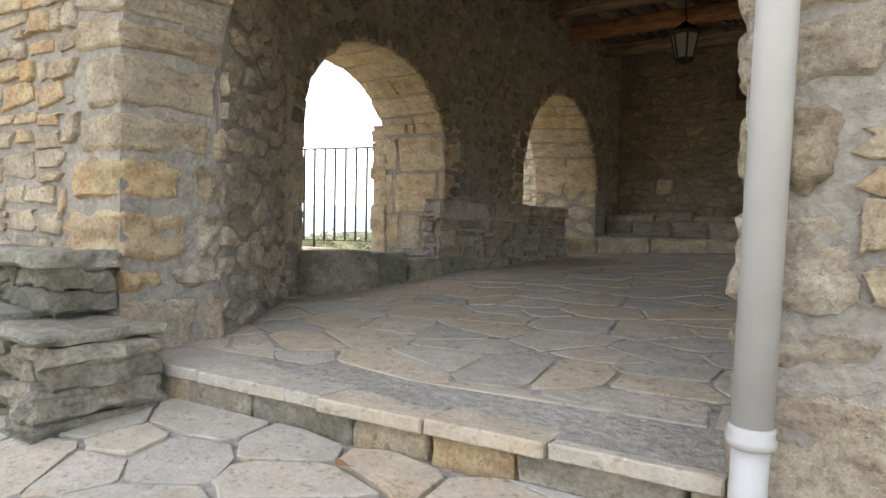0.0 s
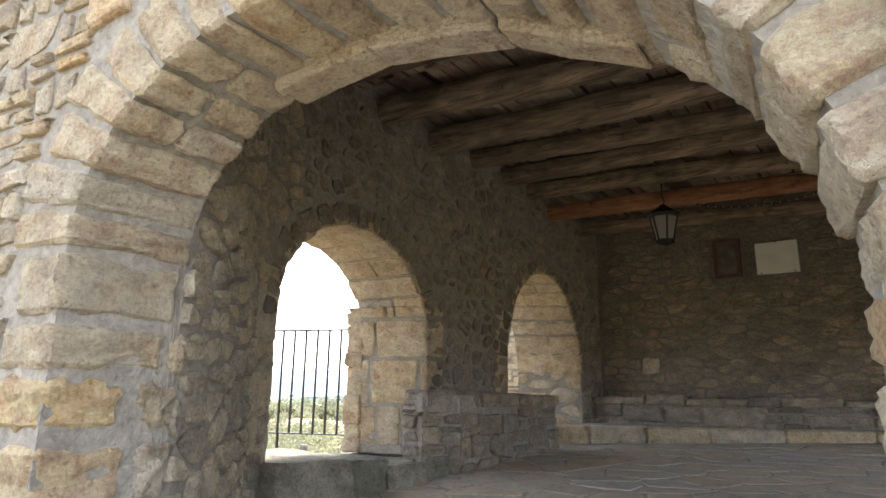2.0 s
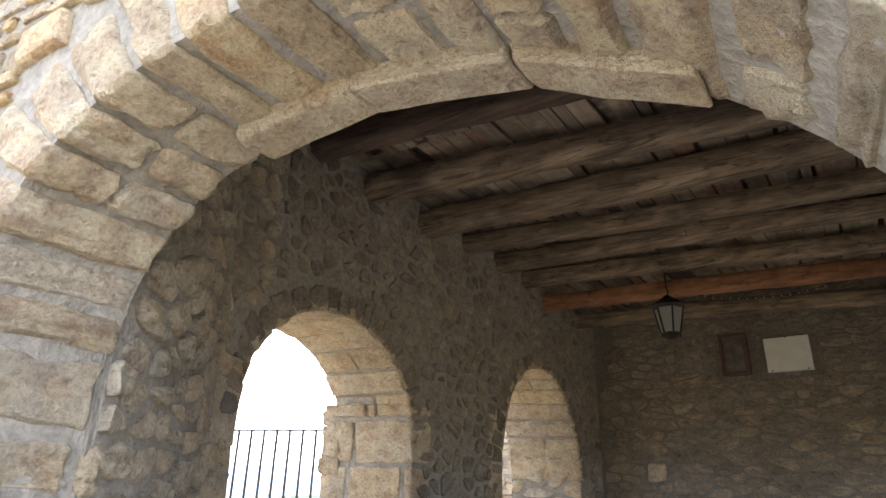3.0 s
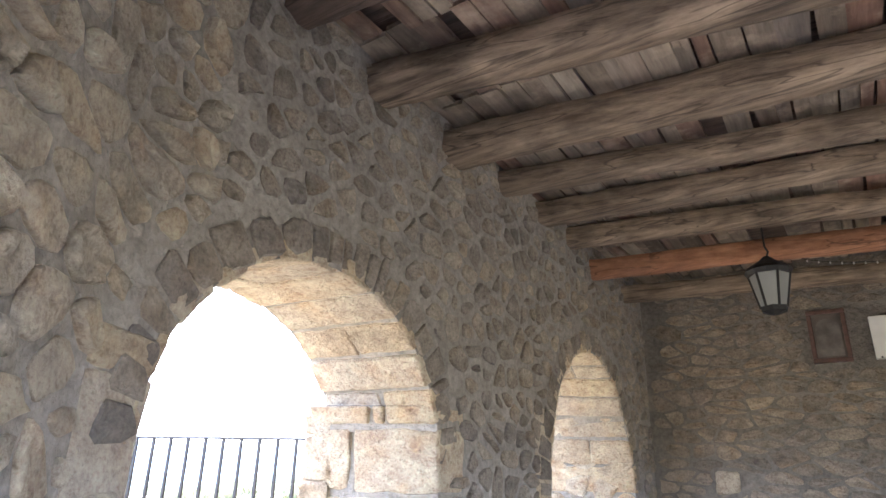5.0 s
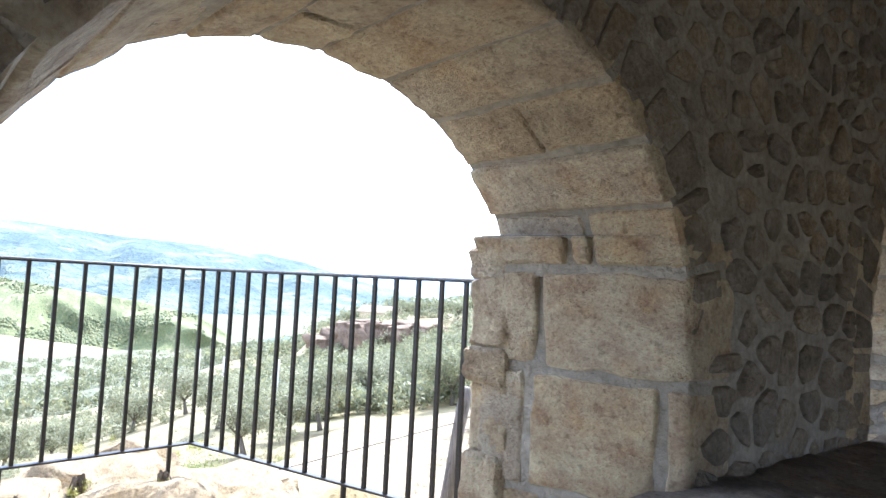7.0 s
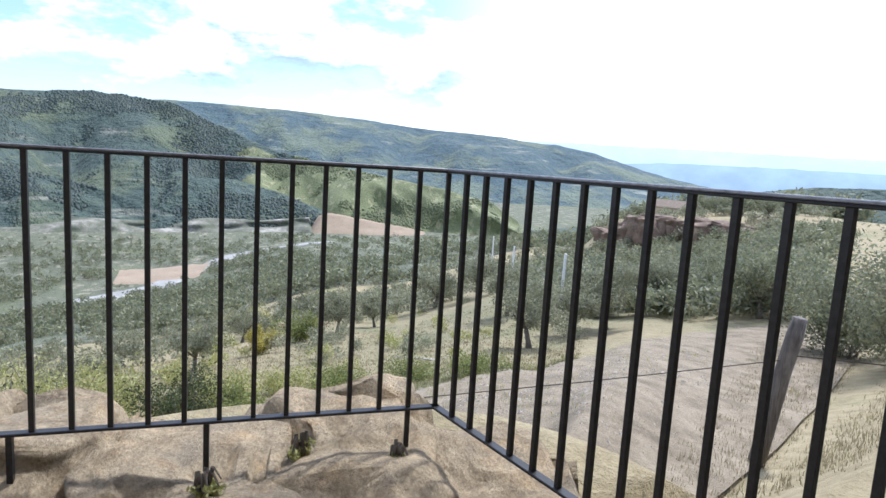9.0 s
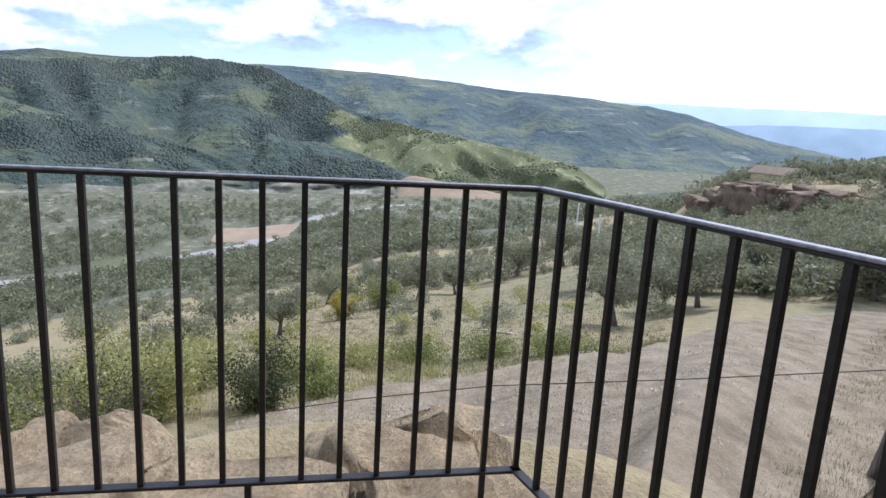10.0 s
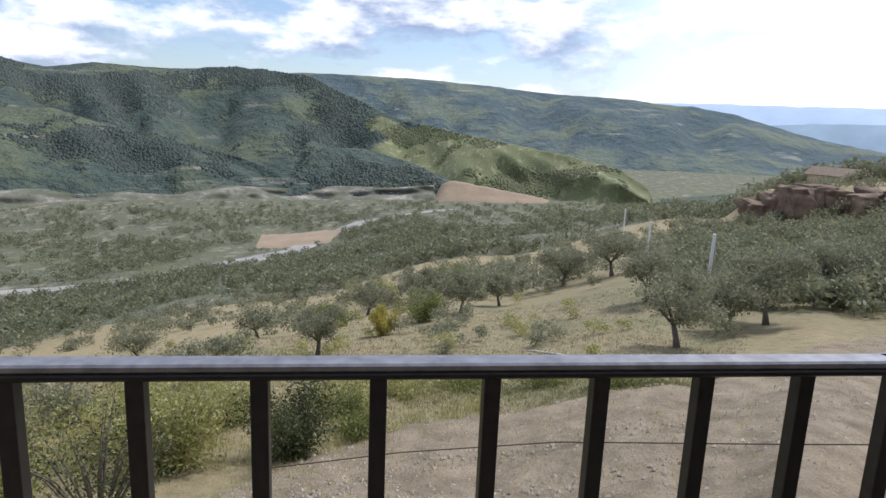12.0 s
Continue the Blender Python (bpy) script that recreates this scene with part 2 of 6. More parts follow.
M_FRAME = plain_material("brown_painted_frame", (0.085, 0.042, 0.031), 0.6, 0.0, 0.3, 25.0, 0.3)
M_PANEL = plain_material("dark_picture_panel", (0.09, 0.07, 0.055), 0.45, 0.0, 0.4, 7.0, 0.1)
M_INSET = plain_material("faded_arched_picture", (0.105, 0.088, 0.075), 0.6, 0.0, 0.45, 9.0, 0.1)
M_PEBBLE = plain_material("pale_pebbles", (0.40, 0.355, 0.29), 0.9, 0.0, 0.35, 6.0, 0.4)
M_DEADWOOD = plain_material("bleached_dead_wood", (0.50, 0.46, 0.39), 0.9, 0.0, 0.25, 14.0, 0.5)
M_WIRE = plain_material("rusty_wire", (0.06, 0.045, 0.035), 0.7, 0.4)
M_BULB = plain_material("string_light_plastic", (0.55, 0.52, 0.47), 0.4)
M_ROOF = plain_material("clay_roof_tile", (0.32, 0.18, 0.11), 0.9, 0.0, 0.3, 12.0, 0.4)
M_HOUSEROOF = plain_material("old_tan_roof_tile", (0.20, 0.155, 0.115), 0.95, 0.0, 0.3, 3.0, 0.3)
M_BARK = plain_material("olive_bark", (0.13, 0.11, 0.09), 0.95, 0.0, 0.4, 22.0, 0.9)
M_PALEPOLE = plain_material("pale_concrete_pole", (0.72, 0.71, 0.68), 0.8)
M_DRYLEAF = plain_material("dry_leaf", (0.28, 0.15, 0.07), 0.8, 0.0, 0.3, 30.0, 0.3)


def leaf_material(name, stops):
    m, n, l, b = shade(name, 0.6)
    g = n.new("ShaderNodeNewGeometry")
    col = ramp(n, l, g.outputs["Random Per Island"], stops)
    patch = noise_node(n, l, 1.1, 3.0)
    col = blend(n, l, 0.5, col, ramp(n, l, patch, [(0.35, (0.34, 0.34, 0.34)), (0.65, (0.66, 0.65, 0.6))]), "OVERLAY")
    l.new(col, b.inputs["Base Color"])
    thin = n.new("ShaderNodeBsdfTranslucent")
    l.new(col, thin.inputs["Color"])
    mix = n.new("ShaderNodeMixShader")
    mix.inputs["Fac"].default_value = 0.4
    l.new(b.outputs["BSDF"], mix.inputs[1])
    l.new(thin.outputs["BSDF"], mix.inputs[2])
    l.new(mix.outputs["Shader"], n["Material Output"].inputs["Surface"])
    return m


M_OLIVE = leaf_material("olive_leaves", [(0, (0.15, 0.158, 0.092)), (0.5, (0.235, 0.24, 0.155)), (1, (0.32, 0.325, 0.225))])
M_GREEN = leaf_material("fresh_green_leaves", [(0, (0.10, 0.13, 0.035)), (0.5, (0.19, 0.22, 0.06)), (1, (0.30, 0.31, 0.10))])
M_YELLOWGREEN = leaf_material("yellow_green_leaves", [(0, (0.25, 0.26, 0.08)), (0.5, (0.38, 0.38, 0.13)), (0.85, (0.46, 0.44, 0.20)), (1, (0.40, 0.34, 0.19))])
M_DARKLEAF = leaf_material("dark_bramble_leaves", [(0, (0.03, 0.045, 0.018)), (0.6, (0.07, 0.09, 0.03)), (1, (0.14, 0.14, 0.05))])
M_YELLOW = leaf_material("yellowing_leaves", [(0, (0.26, 0.23, 0.04)), (0.5, (0.42, 0.36, 0.07)), (1, (0.50, 0.43, 0.11))])
M_SCRUB = leaf_material("mixed_scrub_leaves", [(0, (0.13, 0.145, 0.09)), (0.35, (0.175, 0.19, 0.115)), (0.7, (0.225, 0.235, 0.15)), (0.9, (0.27, 0.275, 0.14)), (1, (0.30, 0.27, 0.16))])
# These tones put shade, haze blue and sunlight on the slopes into colour.
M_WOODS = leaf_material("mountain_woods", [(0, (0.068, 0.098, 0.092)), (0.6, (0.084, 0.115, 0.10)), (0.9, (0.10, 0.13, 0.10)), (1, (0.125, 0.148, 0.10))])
M_SPURWOODS = leaf_material("sunlit_tone_spur_woods", [(0, (0.11, 0.14, 0.065)), (0.5, (0.165, 0.19, 0.085)), (0.85, (0.22, 0.235, 0.10)), (1, (0.26, 0.245, 0.11))])
M_DRYGRASS = leaf_material("dry_grass_blades", [(0, (0.22, 0.18, 0.11)), (0.6, (0.31, 0.26, 0.16)), (0.9, (0.19, 0.19, 0.09)), (1, (0.36, 0.30, 0.19))])


def ground_material():
    m, n, l, b = shade("dry_hillside", 0.95)
    big = noise_node(n, l, 0.02, 6.0, 0.6)
    mid = noise_node(n, l, 0.16, 6.0, 0.62)
    small = noise_node(n, l, 2.2, 7.0, 0.7)
    fine = noise_node(n, l, 24.0, 4.0, 0.7)
    dry = ramp(n, l, small, [(0.28, (0.18, 0.145, 0.075)), (0.5, (0.285, 0.232, 0.13)), (0.72, (0.36, 0.30, 0.185))])
    grass = ramp(n, l, small, [(0.3, (0.09, 0.11, 0.04)), (0.7, (0.20, 0.21, 0.09))])
    col = blend(n, l, ramp(n, l, mid, [(0.52, (0, 0, 0)), (0.66, (0.7, 0.7, 0.7))]), dry, grass)
    col = blend(n, l, ramp(n, l, big, [(0.50, (0, 0, 0)), (0.62, (0.6, 0.6, 0.6))]), col, (0.15, 0.15, 0.08))
    col = blend(n, l, 0.4, col, ramp(n, l, fine, [(0.3, (0.3, 0.3, 0.3)), (0.7, (0.7, 0.7, 0.68))]), "OVERLAY")
    l.new(col, b.inputs["Base Color"])
    relief(n, l, b, [(small, 0.6, 0.2), (fine, 0.7, 0.03)])
    return m


def forest_material(name, dark, mid, light, open_sunlit_a, open_sunlit_b, bare, much=0.53):
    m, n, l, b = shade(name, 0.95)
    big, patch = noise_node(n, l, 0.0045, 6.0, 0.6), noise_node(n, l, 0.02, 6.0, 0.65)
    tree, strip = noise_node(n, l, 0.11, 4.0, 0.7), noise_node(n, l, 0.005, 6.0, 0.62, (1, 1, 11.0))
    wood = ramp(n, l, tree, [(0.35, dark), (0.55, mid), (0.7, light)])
    scrub = ramp(n, l, tree, [(0.3, open_sunlit_a), (0.7, open_sunlit_b)])
    # Lighter patches: open scrub, plus sunlit ground against shade put into colour.
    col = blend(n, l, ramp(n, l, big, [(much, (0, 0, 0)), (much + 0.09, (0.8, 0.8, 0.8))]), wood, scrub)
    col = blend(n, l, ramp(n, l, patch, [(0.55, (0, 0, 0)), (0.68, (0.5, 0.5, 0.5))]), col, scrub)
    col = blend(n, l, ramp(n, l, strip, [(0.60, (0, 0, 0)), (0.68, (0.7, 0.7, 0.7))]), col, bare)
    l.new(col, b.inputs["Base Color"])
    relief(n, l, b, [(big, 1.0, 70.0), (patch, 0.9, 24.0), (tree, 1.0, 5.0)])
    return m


def valley_material(name, low, high, bare, much):
    m, n, l, b = shade(name, 0.95)
    big, mid = noise_node(n, l, 0.011, 6.0, 0.6), noise_node(n, l, 0.05, 6.0, 0.65, (1.0, 1.6, 1.0))
    tree = noise_node(n, l, 0.35, 5.0, 0.7)
    col = ramp(n, l, tree, [(0.33, low), (0.66, high)])
    col = blend(n, l, ramp(n, l, mid, [(much, (0, 0, 0)), (much + 0.05, (0.8, 0.8, 0.8))]), col, bare)
    col = blend(n, l, ramp(n, l, big, [(0.54, (0, 0, 0)), (0.62, (0.6, 0.6, 0.6))]), col, (0.12, 0.135, 0.06))
    l.new(col, b.inputs["Base Color"])
    relief(n, l, b, [(mid, 0.8, 3.0), (tree, 1.0, 1.5)])
    return m


def earth_material(name, stops, scale=1.4):
    m, n, l, b = shade(name, 0.95)
    c = n.new("ShaderNodeTexCoord")
    a, f = noise_node(n, l, scale, 7.0, 0.65), noise_node(n, l, scale * 16, 5.0, 0.7)
    col = blend(n, l, 0.5, ramp(n, l, a, stops), ramp(n, l, f, [(0.3, (0.28, 0.28, 0.28)), (0.72, (0.72, 0.7, 0.68))]), "OVERLAY")
    l.new(col, b.inputs["Base Color"])
    relief(n, l, b, [(a, 0.5, 0.12), (f, 0.8, 0.03)])
    return m


M_GROUND = ground_material()
# Greens shifted towards blue, more so farther off, to paint in air haze.
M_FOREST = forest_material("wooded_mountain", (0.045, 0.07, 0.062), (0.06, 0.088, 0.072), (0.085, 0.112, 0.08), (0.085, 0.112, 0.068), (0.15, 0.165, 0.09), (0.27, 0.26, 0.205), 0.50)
M_FARFOREST = forest_material("wooded_mountain_haze_tint", (0.05, 0.085, 0.105), (0.065, 0.105, 0.115), (0.09, 0.128, 0.12), (0.12, 0.155, 0.115), (0.18, 0.205, 0.135), (0.30, 0.31, 0.25), 0.50)
M_VALLEY = valley_material("scrubby_valley_floor", (0.075, 0.085, 0.055), (0.155, 0.16, 0.10), (0.28, 0.25, 0.18), 0.55)
# Lighter spur tone: sunlight on the spur put into the base colour.
M_SPUR = valley_material("sunlit_tone_spur", (0.10, 0.12, 0.055), (0.185, 0.198, 0.088), (0.29, 0.27, 0.15), 0.55)
M_TRACK = earth_material("pale_dirt_track", [(0.32, (0.135, 0.108, 0.07)), (0.5, (0.22, 0.178, 0.12)), (0.7, (0.30, 0.25, 0.178))])
M_FIELD = earth_material("ploughed_field", [(0.3, (0.24, 0.18, 0.12)), (0.7, (0.32, 0.25, 0.175))], 0.05)
M_RIVER = earth_material("pale_gravel_river_bed", [(0.3, (0.22, 0.215, 0.20)), (0.7, (0.36, 0.35, 0.33))], 0.05)
M_CLIFF = earth_material("pale_marl_cliff", [(0.42, (0.09, 0.10, 0.065)), (0.54, (0.17, 0.165, 0.13)), (0.66, (0.34, 0.32, 0.28))], 0.035)
M_REDROCK = earth_material("red_clay_bank", [(0.35, (0.09, 0.062, 0.045)), (0.5, (0.17, 0.12, 0.085)), (0.66, (0.25, 0.185, 0.135))], 0.5)
# Blue tones paint the air haze over the far ranges.
M_FARHAZE = plain_material("far_range_haze_tint", (0.36, 0.46, 0.60), 1.0, 0.0, 0.08, 0.004, 0.1)
M_MIDHAZE = plain_material("mid_range_haze_tint", (0.21, 0.29, 0.37), 1.0, 0.0, 0.12, 0.006, 0.1)


# ---- helpers ----
def lerp_table(table, v):
    """Linear reading of a short table of (place, value)."""
    if v <= table[0][0]:
        return table[0][1]
    for (a, p), (b, q) in zip(table, table[1:]):
        if v <= b:
            return p + (q - p) * (v - a) / (b - a)
    return table[-1][1]


def mesh_of(name, verts, faces, material, smooth=False):
    me = bpy.data.meshes.new(name)
    me.from_pydata(verts, [], faces)
    me.update()
    if smooth:
        me.polygons.foreach_set("use_smooth", [True] * len(me.polygons))
    me.materials.append(material)
    return me


def part(name, bm, material, parent, label=""):
    """One mesh object out of a bmesh, under a thing or a part."""
    me = bpy.data.meshes.new(name)
    bmesh.ops.recalc_face_normals(bm, faces=bm.faces[:])
    bm.to_mesh(me)
    bm.free()
    me.materials.append(material)
    ob = new(name, me)
    if parent is not None:
        ob.parent = parent
    return tagged(ob, label)


def box(bm, lo, hi, bevel=0.0):
    a, c = Vector(lo), Vector(hi)
    made = bmesh.ops.create_cube(bm, size=1.0, matrix=Matrix.Translation((a + c) / 2) @ Matrix.Diagonal((*(c - a), 1)))
    if bevel:
        edges = list({e for v in made["verts"] for e in v.link_edges})
        bmesh.ops.bevel(bm, geom=edges, offset=bevel, segments=2, affect="EDGES", profile=0.6)
    return bm


def tube(bm, points, radii, sides=8, cap=True):
    """A round bar of varying thickness along points."""
    rings = []
    for i, p in enumerate(points):
        p = Vector(p)
        d = (Vector(points[min(i + 1, len(points) - 1)]) - Vector(points[max(i - 1, 0)])).normalized()
        side = d.cross(Vector((0, 0, 1)) if abs(d.z) < 0.9 else Vector((1, 0, 0))).normalized()
        up = side.cross(d)
        r = radii[i] if hasattr(radii, "__len__") else radii
        rings.append([bm.verts.new(p + (side * math.cos(a) + up * math.sin(a)) * r) for a in (2 * math.pi * k / sides for k in range(sides))])
    for a, b in zip(rings, rings[1:]):
        for k in range(sides):
            bm.faces.new((a[k], a[(k + 1) % sides], b[(k + 1) % sides], b[k]))
    if cap:
        bm.faces.new(rings[0][::-1])
        bm.faces.new(rings[-1])
    return bm


def smooth_all(ob):
    ob.data.polygons.foreach_set("use_smooth", [True] * len(ob.data.polygons))
    return ob


def crisp(ob, angle=38):
    """Smooth faces with hard arrises."""
    smooth_all(ob)
    ob.data.set_sharp_from_angle(angle=radians(angle))
    return ob


def structure(name, label="", category=""):
    return tagged(new(name), label, category, kind="structure")


def stone_shape(outline, proud, rng, rough=0.16, sink=0.03):
    """Vertices (u, v, out) and faces of one rounded stone over a flat outline."""
    cu = sum(p[0] for p in outline) / len(outline)
    cv = sum(p[1] for p in outline) / len(outline)
    n = len(outline)
    verts, faces = [], []
    for shrink, lift in ((1.0, -sink), (0.975, proud * 0.6), (0.88, proud * 0.95)):
        for u, v in outline:
            k = shrink * (1 + (rng.uniform(-0.03, 0.03) if lift > 0 else 0))
            verts.append((cu + (u - cu) * k, cv + (v - cv) * k, lift * (1 + rng.uniform(-rough, rough))))
    for u, v in outline[::2]:
        verts.append((cu + (u - cu) * 0.42, cv + (v - cv) * 0.42, proud * (1 + rng.uniform(-rough, rough) * 1.6)))
    verts.append((cu, cv, proud * (1.0 + rng.uniform(-rough, rough))))
    for r in range(2):
        for k in range(n):
            j = (k + 1) % n
            faces.append((r * n + k, r * n + j, (r + 1) * n + j, (r + 1) * n + k))
    half, top = n // 2, 2 * n
    inner, mid = 3 * n, 3 * n + n // 2
    for k in range(half):
        a, b, c = top + 2 * k, top + (2 * k + 1) % n, top + (2 * k + 2) % n
        p, q = inner + k, inner + (k + 1) % half
        faces += [(a, b, p), (b, q, p), (b, c, q), (p, q, mid)]
    return verts, faces


def rounded_outline(u0, u1, v0, v1, rng, jitter):
    """Eight corners of an uneven block."""
    w, h = u1 - u0, v1 - v0
    p, q, r, s = (min(w, h) * rng.choice((0.06, 0.1, 0.16, 0.22, 0.3)) for _ in range(4))
    pts = [(u0 + p, v0), (u1 - q, v0), (u1, v0 + q), (u1, v1 - r), (u1 - r, v1), (u0 + s, v1), (u0, v1 - s), (u0, v0 + p)]
    return [(u + rng.uniform(-jitter, jitter) * min(w, 0.3), v + rng.uniform(-jitter, jitter) * min(h, 0.25)) for u, v in pts]


def rubble(parent, place, u_range, v_range, free, sizes, seed, near, material, material_small, proud=(0.012, 0.035), gap=(0.012, 0.03), jitter=0.11, most=290, smooth=False):
    """Rubble masonry: uneven courses of stones over place(u, v, out); free(u, v) tells where the wall is solid;
    the stones for which near(u, v) holds are parts of their own, the others one joined part."""
    rng = random.Random(seed)
    joined_v, joined_f, single = [], [], 0
    v = v_range[0]
    while v < v_range[1] - 0.03:
        h = min(rng.uniform(*sizes[1]), v_range[1] - v)
        u = u_range[0] + rng.uniform(-0.2, 0)
        while u < u_range[1]:
            w = rng.uniform(*sizes[0]) * (0.75 + 0.5 * h / sizes[1][1])
            cuts = [(u, u + w, v, v + h)]
            if h > sizes[1][1] * 0.62 and rng.random() < 0.5:
                m = v + h * rng.uniform(0.38, 0.62)
                cuts = [(u, u + w, v, m), (u, u + w, m, v + h)]
                if rng.random() < 0.4:
                    x = u + w * rng.uniform(0.4, 0.6)
                    cuts = [(u, x, v, m), (x, u + w, v, m), (u, u + w, m, v + h)]
            for a, b, c, d in cuts:
                wave = 0.025 * math.sin(a * 2.1 + seed) + 0.02 * math.sin(a * 5.3 + c)
                g = rng.uniform(*gap) / 2
                a2, b2, c2, d2 = max(a + g, u_range[0]), min(b - g, u_range[1]), c + g + wave, d - g + wave
                if b2 - a2 < 0.05 or d2 - c2 < 0.025:
                    continue
                def clear(p, q):
                    return all(free(*k) for k in ((p, c2), (q, c2), (p, d2), (q, d2), ((p + q) / 2, d2), ((p + q) / 2, c2)))

                if not clear(a2, b2):
                    w2 = b2 - a2
                    fits = [(a2 + w2 * k / 8, b2) for k in range(1, 7)] + [(a2, b2 - w2 * k / 8) for k in range(1, 7)]
                    fits = sorted((f for f in fits if clear(*f)), key=lambda f: f[0] - f[1])
                    if not fits or fits[0][1] - fits[0][0] < 0.045:
                        continue
                    a2, b2 = fits[0]
                pv, pf = stone_shape(rounded_outline(a2, b2, c2, d2, rng, jitter), rng.uniform(*proud), rng)
                pts = [place(*p) for p in pv]
                if near((a2 + b2) / 2, (c2 + d2) / 2) and single < most:
                    ob = new("stone", mesh_of("stone", pts, pf, material, smooth))
                    ob.parent = parent
                    single += 1
                else:
                    k = len(joined_v)
                    joined_v += pts
                    joined_f += [tuple(i + k for i in f) for f in pf]
            u += w
        v += h
    if joined_v:
        ob = tagged(new("rubble_stones", mesh_of("rubble_stones", joined_v, joined_f, material_small, smooth)), kind="stuff")
        ob.parent = parent


def cells(u_range, v_range, size, rng, gap, skip=0.16):
    """Uneven polygons that fill a rectangle, parted by joints; size is (width, height) of a usual piece."""
    w, h = size
    nu, nv = int((u_range[1] - u_range[0]) / w) + 1, int((v_range[1] - v_range[0]) / h) + 1
    seeds = {}
    for i in range(-2, nu + 3):
        for j in range(-2, nv + 3):
            if rng.random() > skip:
                seeds[i, j] = (u_range[0] + (i + 0.5 * (j % 2) + rng.uniform(-0.42, 0.42)) * w, v_range[0] + (j + 0.5 + rng.uniform(-0.42, 0.42)) * h)
    for (i, j), (su, sv) in seeds.items():
        if not (u_range[0] <= su <= u_range[1] and v_range[0] <= sv <= v_range[1]):
            continue
        poly = [(u_range[0], v_range[0]), (u_range[1], v_range[0]), (u_range[1], v_range[1]), (u_range[0], v_range[1])]
        g = rng.uniform(*gap) / 2
        for di in range(-3, 4):
            for dj in range(-3, 4):
                o = seeds.get((i + di, j + dj))
                if o is None or (di == 0 and dj == 0):
                    continue
                # bisector in a space where pieces are as wide as high
                nx, ny = (o[0] - su) / (w * w), (o[1] - sv) / (h * h)
                ln = math.hypot(nx, ny)
                nx, ny = nx / ln, ny / ln
                limit = nx * (o[0] + su) / 2 + ny * (o[1] + sv) / 2 - g
                out = []
                for a, b in zip(poly, poly[1:] + poly[:1]):
                    da, db = nx * a[0] + ny * a[1] - limit, nx * b[0] + ny * b[1] - limit
                    if da <= 0:
                        out.append(a)
                    if da * db < 0:
                        t = da / (da - db)
                        out.append((a[0] + (b[0] - a[0]) * t, a[1] + (b[1] - a[1]) * t))
                poly = out
                if len(poly) < 3:
                    break
            if len(poly) < 3:
                break
        if len(poly) < 3:
            continue
        area = abs(sum(a[0] * b[1] - b[0] * a[1] for a, b in zip(poly, poly[1:] + poly[:1]))) / 2
        if area > w * h * 0.12:
            yield poly


def rounded(poly, k, rng, wobble=0.0):
    """Cut every corner of a polygon back by a share k of its sides."""
    out = []
    for a, b in zip(poly, poly[1:] + poly[:1]):
        for t in (k * rng.uniform(0.6, 1.3), 1 - k * rng.uniform(0.6, 1.3)):
            out.append((a[0] + (b[0] - a[0]) * t + rng.uniform(-wobble, wobble), a[1] + (b[1] - a[1]) * t + rng.uniform(-wobble, wobble)))
    return out


def fieldstone(parent, place, u_range, v_range, free, size, seed, near, material, material_small, proud=(0.006, 0.025), gap=(0.03, 0.06), most=290, skip=0.16):
    """Uncoursed rubble set in wide mortar joints over place(u, v, out)."""
    rng = random.Random(seed)
    joined_v, joined_f, single = [], [], 0
    for poly in cells(u_range, v_range, size, rng, gap, skip):
        cu, cv = sum(p[0] for p in poly) / len(poly), sum(p[1] for p in poly) / len(poly)
        if not free(cu, cv):
            continue
        outline = rounded(poly, 0.24, rng, 0.006)
        for _ in range(5):
            if all(free(*p) for p in outline):
                break
            outline = [p if free(*p) else (p[0] + (cu - p[0]) * 0.3, p[1] + (cv - p[1]) * 0.3) for p in outline]
        if not all(free(*p) for p in outline):
            continue
        pv, pf = stone_shape(outline, rng.uniform(*proud), rng, 0.3)
        pts = [place(*p) for p in pv]
        if near(cu, cv) and single < most:
            new("stone", mesh_of("stone", pts, pf, material)).parent = parent
            single += 1
        else:
            k = len(joined_v)
            joined_v += pts
            joined_f += [tuple(i + k for i in f) for f in pf]
    if joined_v:
        ob = tagged(new("rubble_stones", mesh_of("rubble_stones", joined_v, joined_f, material_small)), kind="stuff")
        ob.parent = parent


def column_wall(name, stations, corner, material, parent, reveal=None):
    """A wall with openings: stations of (u, bottom, top), corner(u, depth 0..1, z); a jump in bottom makes a jamb."""
    bm = bmesh.new()
    for (ua, ba, ta), (ub, bb, tb) in zip(stations, stations[1:]):
        if ub - ua < 1e-6 or (ta - ba < 1e-4 and tb - bb < 1e-4):
            continue
        q = [[bm.verts.new(corner(u, d, z)) for u, z in ((ua, ba), (ub, bb), (ub, tb), (ua, ta))] for d in (0, 1)]
        f, k = q
        bm.faces.new(f)
        bm.faces.new(k[::-1])
        for i in range(4):
            j = (i + 1) % 4
            bm.faces.new((f[j], f[i], k[i], k[j])).material_index = 1 if reveal else 0
    bmesh.ops.remove_doubles(bm, verts=bm.verts[:], dist=0.0005)
    ob = part(name, bm, material, parent)
    if reveal:
        ob.data.materials.append(reveal)
    return ob


# ---- plan of the porch ----
TOP = 5.05
SLOPE = 0.065


def front_y(x):
    return 2.445 + 0.125 * (x + 2.43)


def floor_z(y):
    return 1.262 + SLOPE * max(0.0, y - 2.6)


def yard_z(x, y):
    return 1.125 - 0.11 * max(0.0, 2.5 - y)


INNER = [(2.93, -2.55), (3.25, -2.76), (3.6, -3.05), (3.95, -3.36), (4.3, -3.5), (5.2, -3.6), (11.0, -3.6)]
OUTER_X = -4.35


def inner_x(y):
    return lerp_table(INNER, y)


